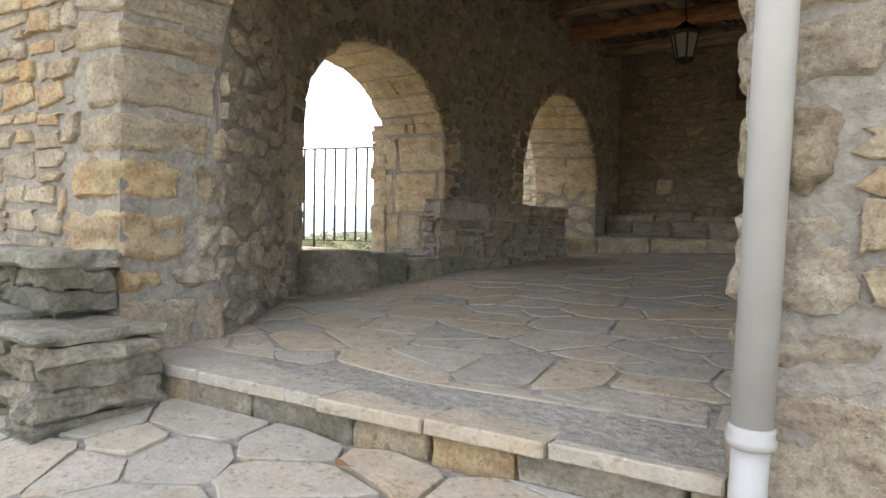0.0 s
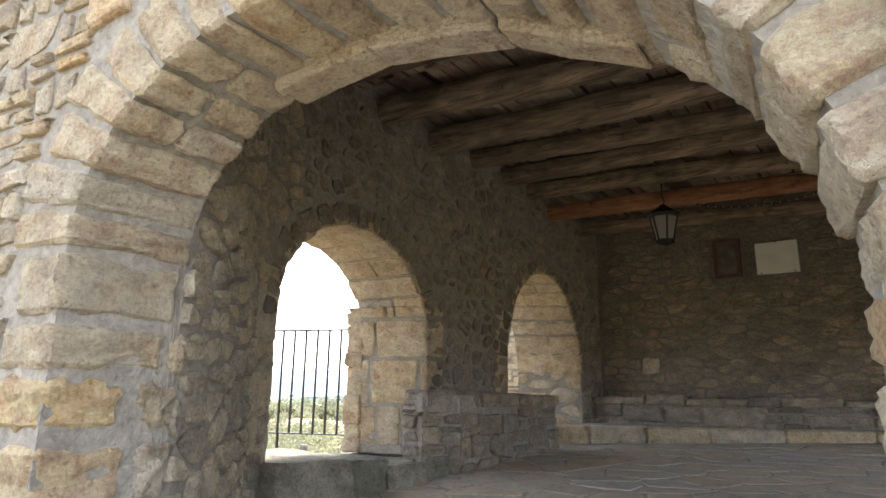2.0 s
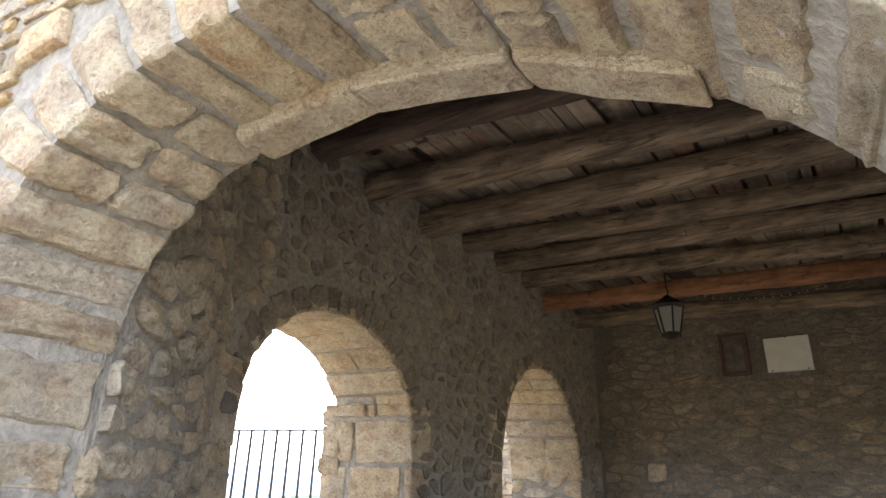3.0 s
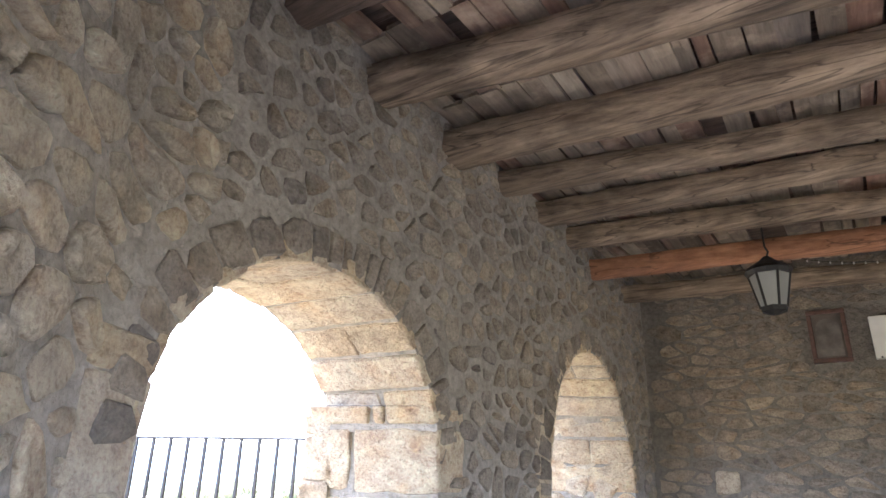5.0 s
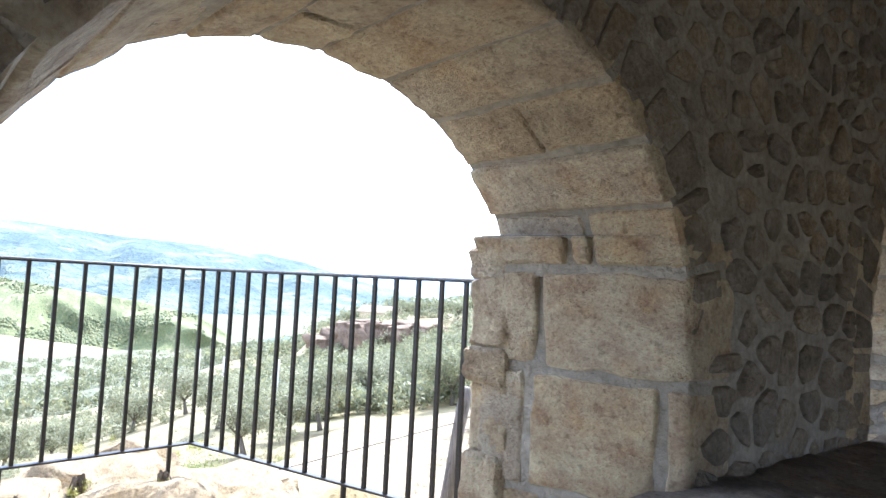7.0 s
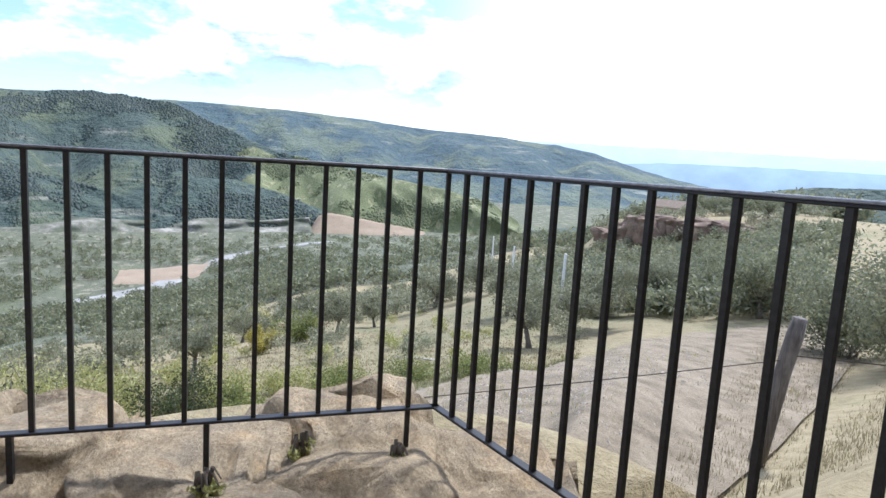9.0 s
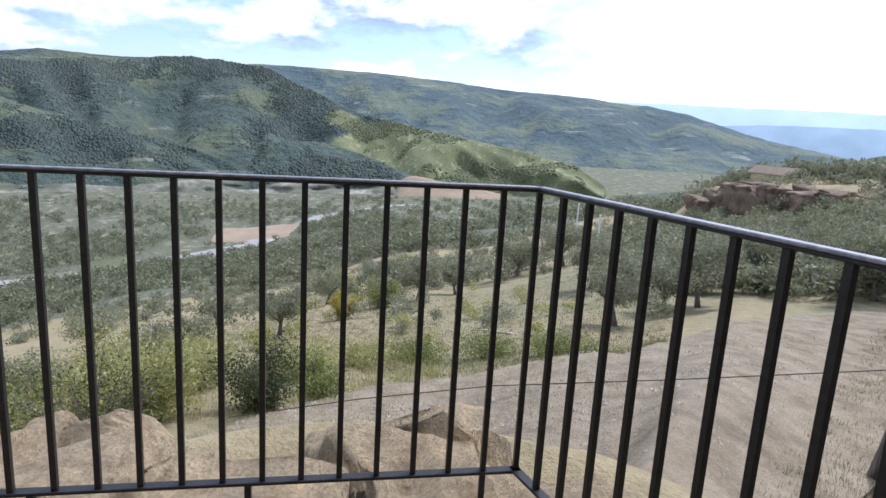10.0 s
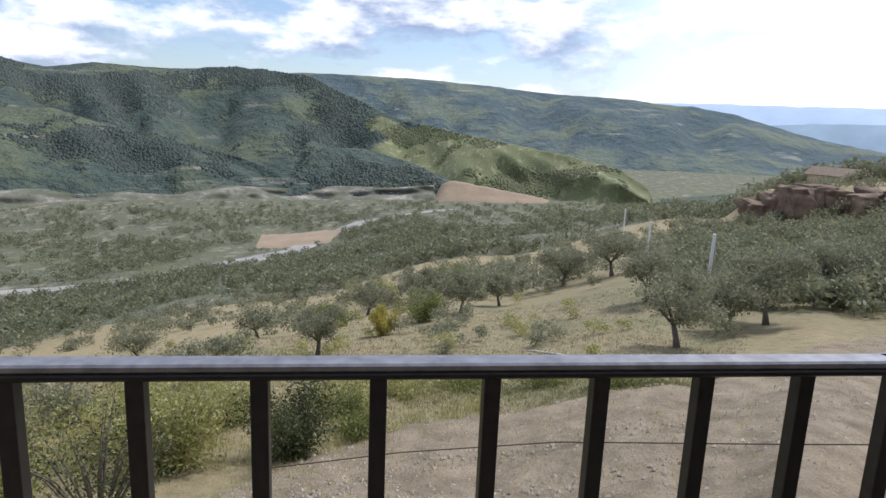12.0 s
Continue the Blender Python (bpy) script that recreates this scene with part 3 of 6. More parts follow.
FRONT = dict(mid=-1.285, half=1.275, spring=2.5, rise=0.93, skew=0.15)
ARCH_A = dict(mid=5.14, half=0.96, spring=2.62, rise=0.88)
ARCH_B = dict(mid=8.62, half=1.02, spring=2.45, rise=1.24)


def arch_top(a, u, grow=0.0):
    k = (u - a["mid"]) / (a["half"] + grow)
    return a["spring"] + (a["rise"] + grow) * math.sqrt(max(0.0, 1 - k * k)) - a.get("skew", 0.0) * min(max(k, -1.0), 1.0)


def in_arch(a, u, z, bottom, grow=0.0):
    return abs(u - a["mid"]) < a["half"] + grow and bottom < z < arch_top(a, u, grow)


def arch_stations(a, steps=28):
    return [a["mid"] - a["half"] * math.cos(math.pi * k / steps) for k in range(steps + 1)]


def front_place(u, d, z):
    """The entrance wall: its reveal narrows a little inwards beside the pipe."""
    k = min(max((u - FRONT["mid"]) / FRONT["half"], 0.0), 1.0)
    return (u - 0.06 * d * k * (1 if u < FRONT["mid"] + FRONT["half"] + 0.6 else 0), front_y(u) + 0.5 * d, z)


def arcade_body(u, d, z):
    """The arcade wall: the reveals of the near arch and the far jamb of the other are cut aslant."""
    k = 0.06 * min(max((1.6 - abs(u - 5.14)) / 0.5, 0.0), 1.0)
    k += 0.42 * min(max((u - 8.2) / 1.2, 0.0), 1.0) * min(max((10.9 - u) / 0.9, 0.0), 1.0)
    return (inner_x(u) + (OUTER_X - inner_x(u)) * d, u - d * k, z)


# front wall with the entrance arch
wall_front = structure("wall_front", "rubble stone front wall with a dressed entrance arch", "wall")
e0, e1 = FRONT["mid"] - FRONT["half"], FRONT["mid"] + FRONT["half"]
stations = [(-4.35, 0.5, TOP), (e0, 0.5, TOP)] + [(u, arch_top(FRONT, u), TOP) for u in arch_stations(FRONT)] + [(e1, 0.5, TOP), (2.2, 0.5, TOP)]
column_wall("wall_body", stations, front_place, M_MORTAR, wall_front)

# arcade wall with two arches, its inner face curving in from the entrance
wall_arcade = structure("wall_arcade", "dark rubble wall with two open arches", "wall")
SILL_A, SILL_B = 1.66, 1.78
ys = [2.9 + 0.1 * k for k in range(13)]
stations = [(y, 0.5, TOP) for y in ys if y < 4.18] + [(4.18, 0.5, TOP)]
stations += [(u, arch_top(ARCH_A, u), TOP) for u in arch_stations(ARCH_A)] + [(6.10, 0.5, TOP), (7.6, 0.5, TOP)]
stations += [(u, arch_top(ARCH_B, u), TOP) for u in arch_stations(ARCH_B)] + [(9.64, 0.5, TOP), (10.9, 0.5, TOP)]
column_wall("wall_body", stations, arcade_body, M_MORTAR_IN, wall_arcade, M_MORTAR)

# back wall, added unseen side opening, ceiling deck, roof
BACK_Y, SIDE_X = 10.4, 1.7
wall_back = structure("wall_back", "dark rubble back wall of the porch", "wall")
part("wall_body", box(bmesh.new(), (-3.6, BACK_Y, 0.5), (2.2, BACK_Y + 0.5, TOP)), M_MORTAR_BACK, wall_back)
# Unseen piers and lintel, added so side light reaches the porch interior.
wall_side = structure("wall_side", "added unseen piers and opening that let in side light", "wall")
for y0, y1 in ((3.6, 4.6), (9.6, BACK_Y)):
    part("pier", box(bmesh.new(), (SIDE_X, y0, 0.5), (2.2, y1, TOP)), M_MORTAR_IN, wall_side)
part("lintel", box(bmesh.new(), (SIDE_X, 4.603, 2.9), (2.2, 9.597, TOP)), M_MORTAR_IN, wall_side)
roof = structure("roof", "low tiled roof over the porch", "roof")
part("deck", box(bmesh.new(), (-4.6, 2.1, TOP + 0.003), (2.4, 11.2, TOP + 0.2)), M_ROOF, roof)
# masonry return outside the far arch
wall_return = structure("wall_return", "sunlit stone wall outside the far arch", "wall")
part("wall_body", box(bmesh.new(), (-7.0, 9.5, 0.2), (-4.353, 10.2, TOP)), M_MORTAR, wall_return)

# ceiling boards over beams (one mesh)
ceiling = structure("ceiling", "old split boards laid over timber beams", "ceiling")
rng = random.Random(5)
cv, cf = [], []
y = 2.95
while y < BACK_Y:
    dy = 0.75
    x = -3.9 - rng.uniform(0, 0.15)
    while x < SIDE_X:
        w = rng.uniform(0.07, 0.19)
        z, t = 4.80 + rng.uniform(0, 0.045), 0.03
        dz, skew = rng.uniform(-0.012, 0.012), rng.uniform(-0.03, 0.03)
        if rng.random() > 0.035:
            k = len(cv)
            for zz in (z, z + t):
                cv += [(x + 0.004, y - 0.02, zz), (x + w - 0.004, y - 0.02, zz + dz), (x + w - 0.004 + skew, y + dy, zz + dz), (x + 0.004 + skew, y + dy, zz)]
            cf += [(k + 3, k + 2, k + 1, k), (k + 4, k + 5, k + 6, k + 7)] + [(k + i, k + (i + 1) % 4, k + 4 + (i + 1) % 4, k + 4 + i) for i in range(4)]
        x += w
    y += dy
boards = new("ceiling_boards", mesh_of("ceiling_boards", cv, cf, M_PLANK))
boards.parent = ceiling
part("underlay", box(bmesh.new(), (-4.0, 2.95, 4.9), (SIDE_X, BACK_Y, 4.95)), M_DARKBEAM, ceiling)


# ---- beams ----
def beam(y0, y1, z, z1, width, height, material, label, seed, x0=-3.75, x1=1.72):
    """A hewn, slightly crooked beam."""
    r = random.Random(seed)
    bm = bmesh.new()
    rows, steps, sides = [], 44, 14
    ph = r.uniform(0, 6)
    for i in range(steps + 1):
        t = i / steps
        x = x0 + (x1 - x0) * t
        cy = y0 + (y1 - y0) * t + 0.05 * math.sin(3 * t + ph)
        cz = z + (z1 - z) * t + height / 2 + 0.025 * math.sin(4.2 * t + ph * 2)
        ring = []
        for k in range(sides):
            a = 2 * math.pi * (k + 0.5) / sides
            c, s = math.cos(a), math.sin(a)
            sq = 1 / max(abs(c), abs(s)) ** 0.8
            j = 1 + 0.17 * noise.noise(Vector((x * 1.3, k * 0.7, seed))) + 0.11 * noise.noise(Vector((x * 4.5, k * 1.3, seed + 9)))
            ring.append(bm.verts.new((x, cy + width / 2 * c * sq * j, cz + height / 2 * s * sq * j)))
        rows.append(ring)
    for p, q in zip(rows, rows[1:]):
        for k in range(sides):
            bm.faces.new((p[k], p[(k + 1) % sides], q[(k + 1) % sides], q[k]))
    bm.faces.new(rows[0][::-1])
    bm.faces.new(rows[-1])
    ob = smooth_all(part("ceiling_beam", bm, material, None))
    return tagged(ob, label, "beam", "ceiling beams of the porch", "structure")


BEAMS = [
    (3.55, 4.3, 4.56, 4.56, 0.2, 0.24, M_DARKBEAM, "blackened timber beam behind the entrance arch"),
    (4.1, 4.85, 4.58, 4.58, 0.19, 0.23, M_BEAM, "weathered grey timber ceiling beam"),
    (4.68, 5.43, 4.57, 4.57, 0.2, 0.24, M_DARKBEAM, "blackened timber ceiling beam"),
    (5.40, 6.15, 4.56, 4.56, 0.22, 0.22, M_BEAM, "weathered cracked timber ceiling beam"),
    (6.10, 6.87, 4.54, 4.54, 0.24, 0.25, M_BEAM, "thick weathered timber ceiling beam"),
    (6.83, 7.65, 4.59, 4.59, 0.17, 0.19, M_BEAM, "thin crooked timber ceiling beam"),
    (7.57, 8.40, 4.62, 4.60, 0.24, 0.18, M_BEAM, "thick hewn timber ceiling beam"),
    (8.22, 9.2, 4.57, 4.55, 0.18, 0.2, M_BEAM, "round weathered timber ceiling beam"),
    (8.76, 9.9, 4.46, 4.46, 0.18, 0.2, M_REDBEAM, "reddish pine ceiling beam"),
    (9.75, 10.25, 4.46, 4.22, 0.16, 0.19, M_BEAM, "pale weathered timber ceiling beam"),
]
for k, (y, y1, z, z1, w, h, mat, text) in enumerate(BEAMS):
    beam(y, y1, z, z1, w, h, mat, text, k + 3)


# ---- dressed blocks ----
def block(parent, corners, material, bevel=0.012, name="stone_block", seed=0, shake=0.006):
    """A hewn block from its eight corners (four of the near face, then four of the far face), with uneven faces and chipped edges."""
    r = random.Random(seed)
    bm = bmesh.new()
    v = [bm.verts.new(c) for c in corners]
    for f in ((0, 1, 2, 3), (7, 6, 5, 4), (0, 4, 5, 1), (1, 5, 6, 2), (2, 6, 7, 3), (3, 7, 4, 0)):
        bm.faces.new([v[i] for i in f])
    mid = sum((p.co for p in v), Vector()) / 8
    bmesh.ops.bevel(bm, geom=bm.edges[:], offset=bevel, segments=1, affect="EDGES")
    big = [e for e in bm.edges if e.calc_length() > 0.07]
    bmesh.ops.subdivide_edges(bm, edges=big, cuts=4, use_grid_fill=True)
    s = Vector((seed * 0.37, seed * 0.11, seed * 0.23))
    for p in bm.verts:
        k = noise.noise(p.co * 6.0 + s) * 0.9 + noise.noise(p.co * 15.0 + s) * 0.8 + noise.noise(p.co * 34.0 + s) * 0.6
        p.co += (p.co - mid).normalized() * k * shake * 1.5 + Vector((r.uniform(-1, 1), r.uniform(-1, 1), r.uniform(-1, 1))) * shake * 0.25
    return crisp(part(name, bm, material, parent), 30)


def arch_ring(parent, a, place, depth, count, height, material, seed, splits=1, lip=0.018, start=0.0, stop=1.0, face=-0.02, joint=0.006):
    """Wedge stones round an arch; place(u, depth 0..1, z, out)."""
    r = random.Random(seed)
    cuts = [start]
    while len(cuts) < count:
        cuts.append(cuts[-1] + (stop - start) / count * r.uniform(0.8, 1.2))
    cuts = [start + (c - start) * (stop - start) / (cuts[-1] + (stop - start) / count - start) for c in cuts] + [stop]
    for i, (t0, t1) in enumerate(zip(cuts, cuts[1:])):
        h = r.uniform(*height)
        g = joint
        edges = sorted({0.0, 1.0, *(r.uniform(0.3, 0.7) for _ in range(r.randint(0, splits)))})
        inset = r.uniform(-0.01, 0.018)
        for d0, d1 in zip(edges, edges[1:]):
            pts = []
            for d, dg in ((d0, 0.006 if d0 > 0 else face), (d1, -0.006 if d1 < 1 else 0.0)):
                for t, grow in ((t0 + g / 2, -lip - inset), (t1 - g / 2, -lip - inset), (t1 - g / 2, h), (t0 + g / 2, h)):
                    ang = math.pi * (1 - t)
                    u = a["mid"] + (a["half"] + grow) * math.cos(ang)
                    z = a["spring"] + (a["rise"] + grow) * math.sin(ang) - a.get("skew", 0.0) * math.cos(ang)
                    pts.append(place(u, d + dg / depth, z))
            block(parent, pts, material, 0.011 if joint < 0.007 else 0.018, "voussoir", seed * 100 + i, 0.009 if joint < 0.007 else 0.014)


arch_ring(wall_front, FRONT, front_place, 0.5, 19, (0.27, 0.40), M_ASHLAR, 11, 1, joint=0.009)
ARCH_PLACE = arcade_body
arch_ring(wall_arcade, ARCH_A, ARCH_PLACE, 0.75, 13, (0.04, 0.09), M_ASHLAR, 12, 1, 0.008, face=-0.006)
arch_ring(wall_arcade, ARCH_B, ARCH_PLACE, 0.75, 15, (0.04, 0.09), M_ASHLAR, 13, 1, 0.008, face=-0.006)

# uneven inner stones closing the crown behind the ring
for k, (xa, xb) in enumerate(((-1.95, -1.52), (-1.51, -1.0), (-0.99, -0.55))):
    za, zb = arch_top(FRONT, xa) - 0.065, arch_top(FRONT, xb) - 0.06
    ya, yb = front_y(xa) + 0.36, front_y(xb) + 0.36
    pts = [(xa, ya, za), (xb, yb, zb), (xb, yb, zb + 0.16), (xa, ya, za + 0.16)]
    block(wall_front, pts + [(x, y + 0.16, z) for x, y, z in pts], M_ASHLAR, 0.008, "crown_stone", 39 + k, 0.01)

# quoins of the entrance: (z0, z1, width on the face, depth in the reveal)
QUOINS = [(1.2, 1.52, 0.34, 0.8), (1.53, 1.655, 0.22, 0.45), (1.67, 1.93, 0.42, 0.7), (1.945, 2.17, 0.38, 0.62), (2.185, 2.37, 0.28, 0.9), (2.385, 2.64, 0.24, 0.97)]
for side, edge in ((-1, e0), (1, e1)):
    for k, (z0, z1, w, d) in enumerate(QUOINS):
        if side > 0:
            w, d = QUOINS[(k + 2) % 6][2] * 0.8, QUOINS[(k + 3) % 6][3]
            z1 = min(z1, 2.36)
            if z1 - z0 < 0.05:
                continue
        z0, z1 = z0 + 0.012, z1 - 0.010
        for d0, d1 in ((-0.045, d - 0.03), (d + 0.03, 1.07)):
            if d1 - d0 < 0.1:
                continue
            u0, u1 = edge + side * w, edge - side * 0.016
            pts = [front_place(u, dd, z) for dd in (d0, d1) for u, z in ((u0, z0), (u1, z0), (u1, z1), (u0, z1))]
            block(wall_front, pts, M_STONE, 0.034 if k < 4 else 0.02, "quoin", 40 + k + 7 * side + int(d0 * 9), 0.022 if k < 4 else 0.014)

# jamb blocks of the near arch: (z0, z1, cuts through the wall)
JAMB = [(1.66, 2.03, (0, 0.3, 0.62, 1.0)), (2.04, 2.46, (0, 0.1, 0.72, 1.0)), (2.47, 2.83, (0, 0.66, 1.0)), (2.84, 2.96, (0, 0.38, 0.5, 1.0))]
for a, sill in ((ARCH_A, SILL_A), (ARCH_B, SILL_B)):
    for side in (-1, 1):
        if a is ARCH_B and side > 0:
            continue
        for k, (z0, z1, cuts) in enumerate(JAMB):
            z0, z1 = z0 + sill - SILL_A, z1 + sill - SILL_A
            wide = 0.022 if a is ARCH_A and side > 0 else 0.006
            if wide > 0.01:
                z0, z1 = z0 + 0.012, z1 - 0.012
            for d0, d1 in zip(cuts, cuts[1:]):
                pts = []
                for d in (d0 + wide if d0 > 0 else -0.008, d1 - wide):
                    for z in (z0, z1):
                        pinch = 0.0
                        half = a["half"] if z < a["spring"] else a["half"] * math.sqrt(max(0.05, 1 - ((z - a["spring"]) / a["rise"]) ** 2))
                        if a is ARCH_A and side > 0:
                            pinch = 0.17 * max(d, 0.0)
                        uin, uout = a["mid"] + side * (half - 0.009 - pinch), a["mid"] + side * (a["half"] + 0.25)
                        pts.append((uin, uout, d, z))
                c = []
                for p, q in ((pts[0], pts[1]), (pts[2], pts[3])):
                    c += [ARCH_PLACE(p[0], p[2], p[3]), ARCH_PLACE(p[1], p[2], p[3]), ARCH_PLACE(q[1], q[2], q[3]), ARCH_PLACE(q[0], q[2], q[3])]
                block(wall_arcade, c, M_ASHLAR, 0.01, "jamb_block", 300 + k * 10 + side, 0.008)
ua, ub = ARCH_A["mid"] + ARCH_A["half"] + 0.002, ARCH_A["mid"] + ARCH_A["half"] - 0.168
c = [ARCH_PLACE(u, d, z) for d, ui in ((-0.002, ua), (0.99, ub)) for u, z in ((ui, 1.6), (ua + 0.25, 1.6), (ua + 0.25, 2.80), (ui, 2.80))]
block(wall_arcade, c, M_MORTAR, 0.004, "mortar_fill", 390, 0.003)
c = [ARCH_PLACE(u, d, z) for d, ui in ((-0.002, ua - 0.03), (0.99, ub - 0.03)) for u, z in ((ui, 2.802), (ua + 0.25, 2.802), (ua + 0.25, 2.955), (ui, 2.955))]
block(wall_arcade, c, M_MORTAR, 0.004, "mortar_fill", 391, 0.003)
# rough outer edge of the near arch's jamb
for k, (z0, z1, o) in enumerate([(1.6, 1.85, 0.0), (1.86, 2.12, 0.02), (2.13, 2.38, -0.015), (2.39, 2.52, 0.03), (2.53, 2.78, 0.0), (2.79, 2.9, 0.02)]):
    box_pts = [(-4.39, 5.845 - o, z0 - 0.004), (-4.22, 5.885 - o * 0.4, z0 - 0.004), (-4.22, 5.885 - o * 0.4, z1 + 0.004), (-4.39, 5.845 - o, z1 + 0.004)]
    block(wall_arcade, box_pts + [(x, 6.2, z) for x, y, z in box_pts], M_ASHLAR, 0.014, "jamb_block", 700 + k, 0.012)

# sills
window_sill = structure("sill_near", "worn stone sill of the near arch", "sill")
for k, (y0, y1, x1, z) in enumerate([(4.12, 4.75, -3.2, 1.69), (4.76, 5.2, -3.26, 1.66), (5.21, 5.62, -3.2, 1.6), (5.63, 6.1, -3.22, 1.58)]):
    pts = [(x1, y0, 1.2), (x1 + 0.03, y1, 1.2), (x1, y1, z), (x1 - 0.04, y0, z)]
    block(window_sill, pts + [(-4.5, y, zz) for x, y, zz in pts], M_LICHEN, 0.03, "sill_stone", 800 + k, 0.02)
sill_far = structure("sill_far", "worn stone sill of the far arch", "sill")
for k in range(4):
    y0 = 7.55 + 0.53 * k
    pts = [(-3.5, y0, 1.3), (-3.5, y0 + 0.52, 1.3), (-3.5, y0 + 0.52, SILL_B), (-3.5, y0, SILL_B)]
    block(sill_far, pts + [(-4.5, y, z) for x, y, z in pts], M_ASHLAR, 0.02, "sill_stone", 820 + k, 0.015)

# low masonry bench against the pier, kerb, platform, back bench
pier_bench = tagged(new("stone_bench"), "low rubble masonry bench built against the arcade pier", "bench")
FOOT = [(-3.62, 5.82), (-3.41, 5.80), (-3.19, 6.05), (-3.12, 7.8), (-3.62, 7.8)]
bm = bmesh.new()
lo = [bm.verts.new((x, y, 1.2)) for x, y in FOOT]
hi = [bm.verts.new((x, y, 2.13)) for x, y in FOOT]
bm.faces.new(hi)
for k in range(5):
    bm.faces.new((lo[k], lo[(k + 1) % 5], hi[(k + 1) % 5], hi[k]))
part("core", bm, M_MORTAR_IN, pier_bench)
for k, (p, q) in enumerate(((0, 1), (1, 2), (2, 3))):
    (xa, ya), (xb, yb) = FOOT[p], FOOT[q]
    ln = math.hypot(xb - xa, yb - ya)
    ux, uy = (xb - xa) / ln, (yb - ya) / ln
    rubble(pier_bench, lambda u, v, o, xa=xa, ya=ya, ux=ux, uy=uy: (xa + ux * u + uy * o, ya + uy * u - ux * o, v), (0.0, ln), (1.35, 2.0), lambda u, v: True,
           ((0.14, 0.34), (0.1, 0.24)), 60 + k, lambda u, v: True, M_DARKSTONE, M_DARKSTONE_I, (0.015, 0.05))
for k, (y0, y1, x0, x1, z) in enumerate([(5.8, 6.35, -3.62, -3.15, 2.17), (6.36, 7.0, -3.62, -3.12, 2.16), (7.01, 7.82, -3.62, -3.08, 2.15)]):
    a0 = 0.22 if k == 0 else 0.0
    pts = [(x1 - a0, y0, 2.03), (x1, y1, 2.03), (x1, y1, z), (x1 - a0, y0, z)]
    block(pier_bench, pts + [(x0, y, zz) for x, y, zz in pts], M_DARKSTONE, 0.02, "cap_stone", 830 + k, 0.02)

kerb = tagged(new("stone_kerb"), "long pale stone kerb edging the raised floor", "kerb")
KERB = [(-3.45, 8.05), (-2.95, 8.3), (-2.4, 8.58), (-1.8, 8.9), (-1.1, 9.25), (-0.3, 9.6), (0.6, 9.98)]
for k, ((xa, ya), (xb, yb)) in enumerate(zip(KERB, KERB[1:])):
    z = 1.82
    pts = [(xa + 0.005, ya, 1.45), (xb - 0.005, yb, 1.45), (xb - 0.005, yb, z), (xa + 0.005, ya, z)]
    block(kerb, pts + [(x - 0.12, y + 0.26, zz) for x, y, zz in pts], M_ASHLAR, 0.02, "kerb_stone", 850 + k, 0.01)
platform = structure("platform", "raised stone floor before the back bench", "floor")
bm = bmesh.new()
lo = [(-3.6, 8.1), *KERB, (0.6, 10.4), (-3.6, 10.4)]
bv = [bm.verts.new((x, y + 0.1 if i not in (0, len(lo) - 1, len(lo) - 2) else y, 1.795)) for i, (x, y) in enumerate(lo)]
bm.faces.new(bv)
part("slab", bm, M_BED, platform)

back_bench = tagged(new("stone_bench"), "long rough stone bench along the dark back wall", "bench")
part("core", box(bmesh.new(), (-3.58, 10.02, 1.3), (SIDE_X, BACK_Y - 0.003, 2.1)), M_MORTAR_IN, back_bench)
rubble(back_bench, lambda u, v, o: (u, 10.02 - o, v), (-3.56, SIDE_X), (1.7, 2.12), lambda u, v: True, ((0.25, 0.6), (0.12, 0.24)), 66, lambda u, v: True, M_DARKSTONE, M_DARKSTONE_I, (0.02, 0.06))
x = -3.56
k = 0
while x < SIDE_X - 0.1:
    w = random.Random(900 + k).uniform(0.35, 0.75)
    z = 2.16 + random.Random(901 + k).uniform(-0.03, 0.03)
    x2 = min(x + w, SIDE_X)
    pts = [(x, 9.97, 2.05), (x2 - 0.012, 9.97, 2.05), (x2 - 0.012, 9.97, z), (x, 9.97, z)]
    block(back_bench, pts + [(px, BACK_Y - 0.01, pz) for px, py, pz in pts], M_DARKSTONE, 0.02, "cap_stone", 910 + k, 0.02)
    x, k = x2, k + 1

# ---- floor and yard ----
floor = structure("floor", "sloping porch floor of worn irregular stone slabs", "floor")
bm = bmesh.new()
left = [(inner_x(y) - 0.05, y) for y in (3.0, 3.3, 3.6, 3.95, 4.3, 5.2, 10.4)]
outline = [(-2.62, front_y(-2.62) + 0.02), *left, (SIDE_X, 10.4), (SIDE_X, 3.1), (0.0, front_y(0) + 0.02)]
top = [bm.verts.new((x, y, floor_z(y) - 0.012)) for x, y in outline]
bm.faces.new(top)
bmesh.ops.triangulate(bm, faces=bm.faces[:])
part("bed", bm, M_BED, floor)


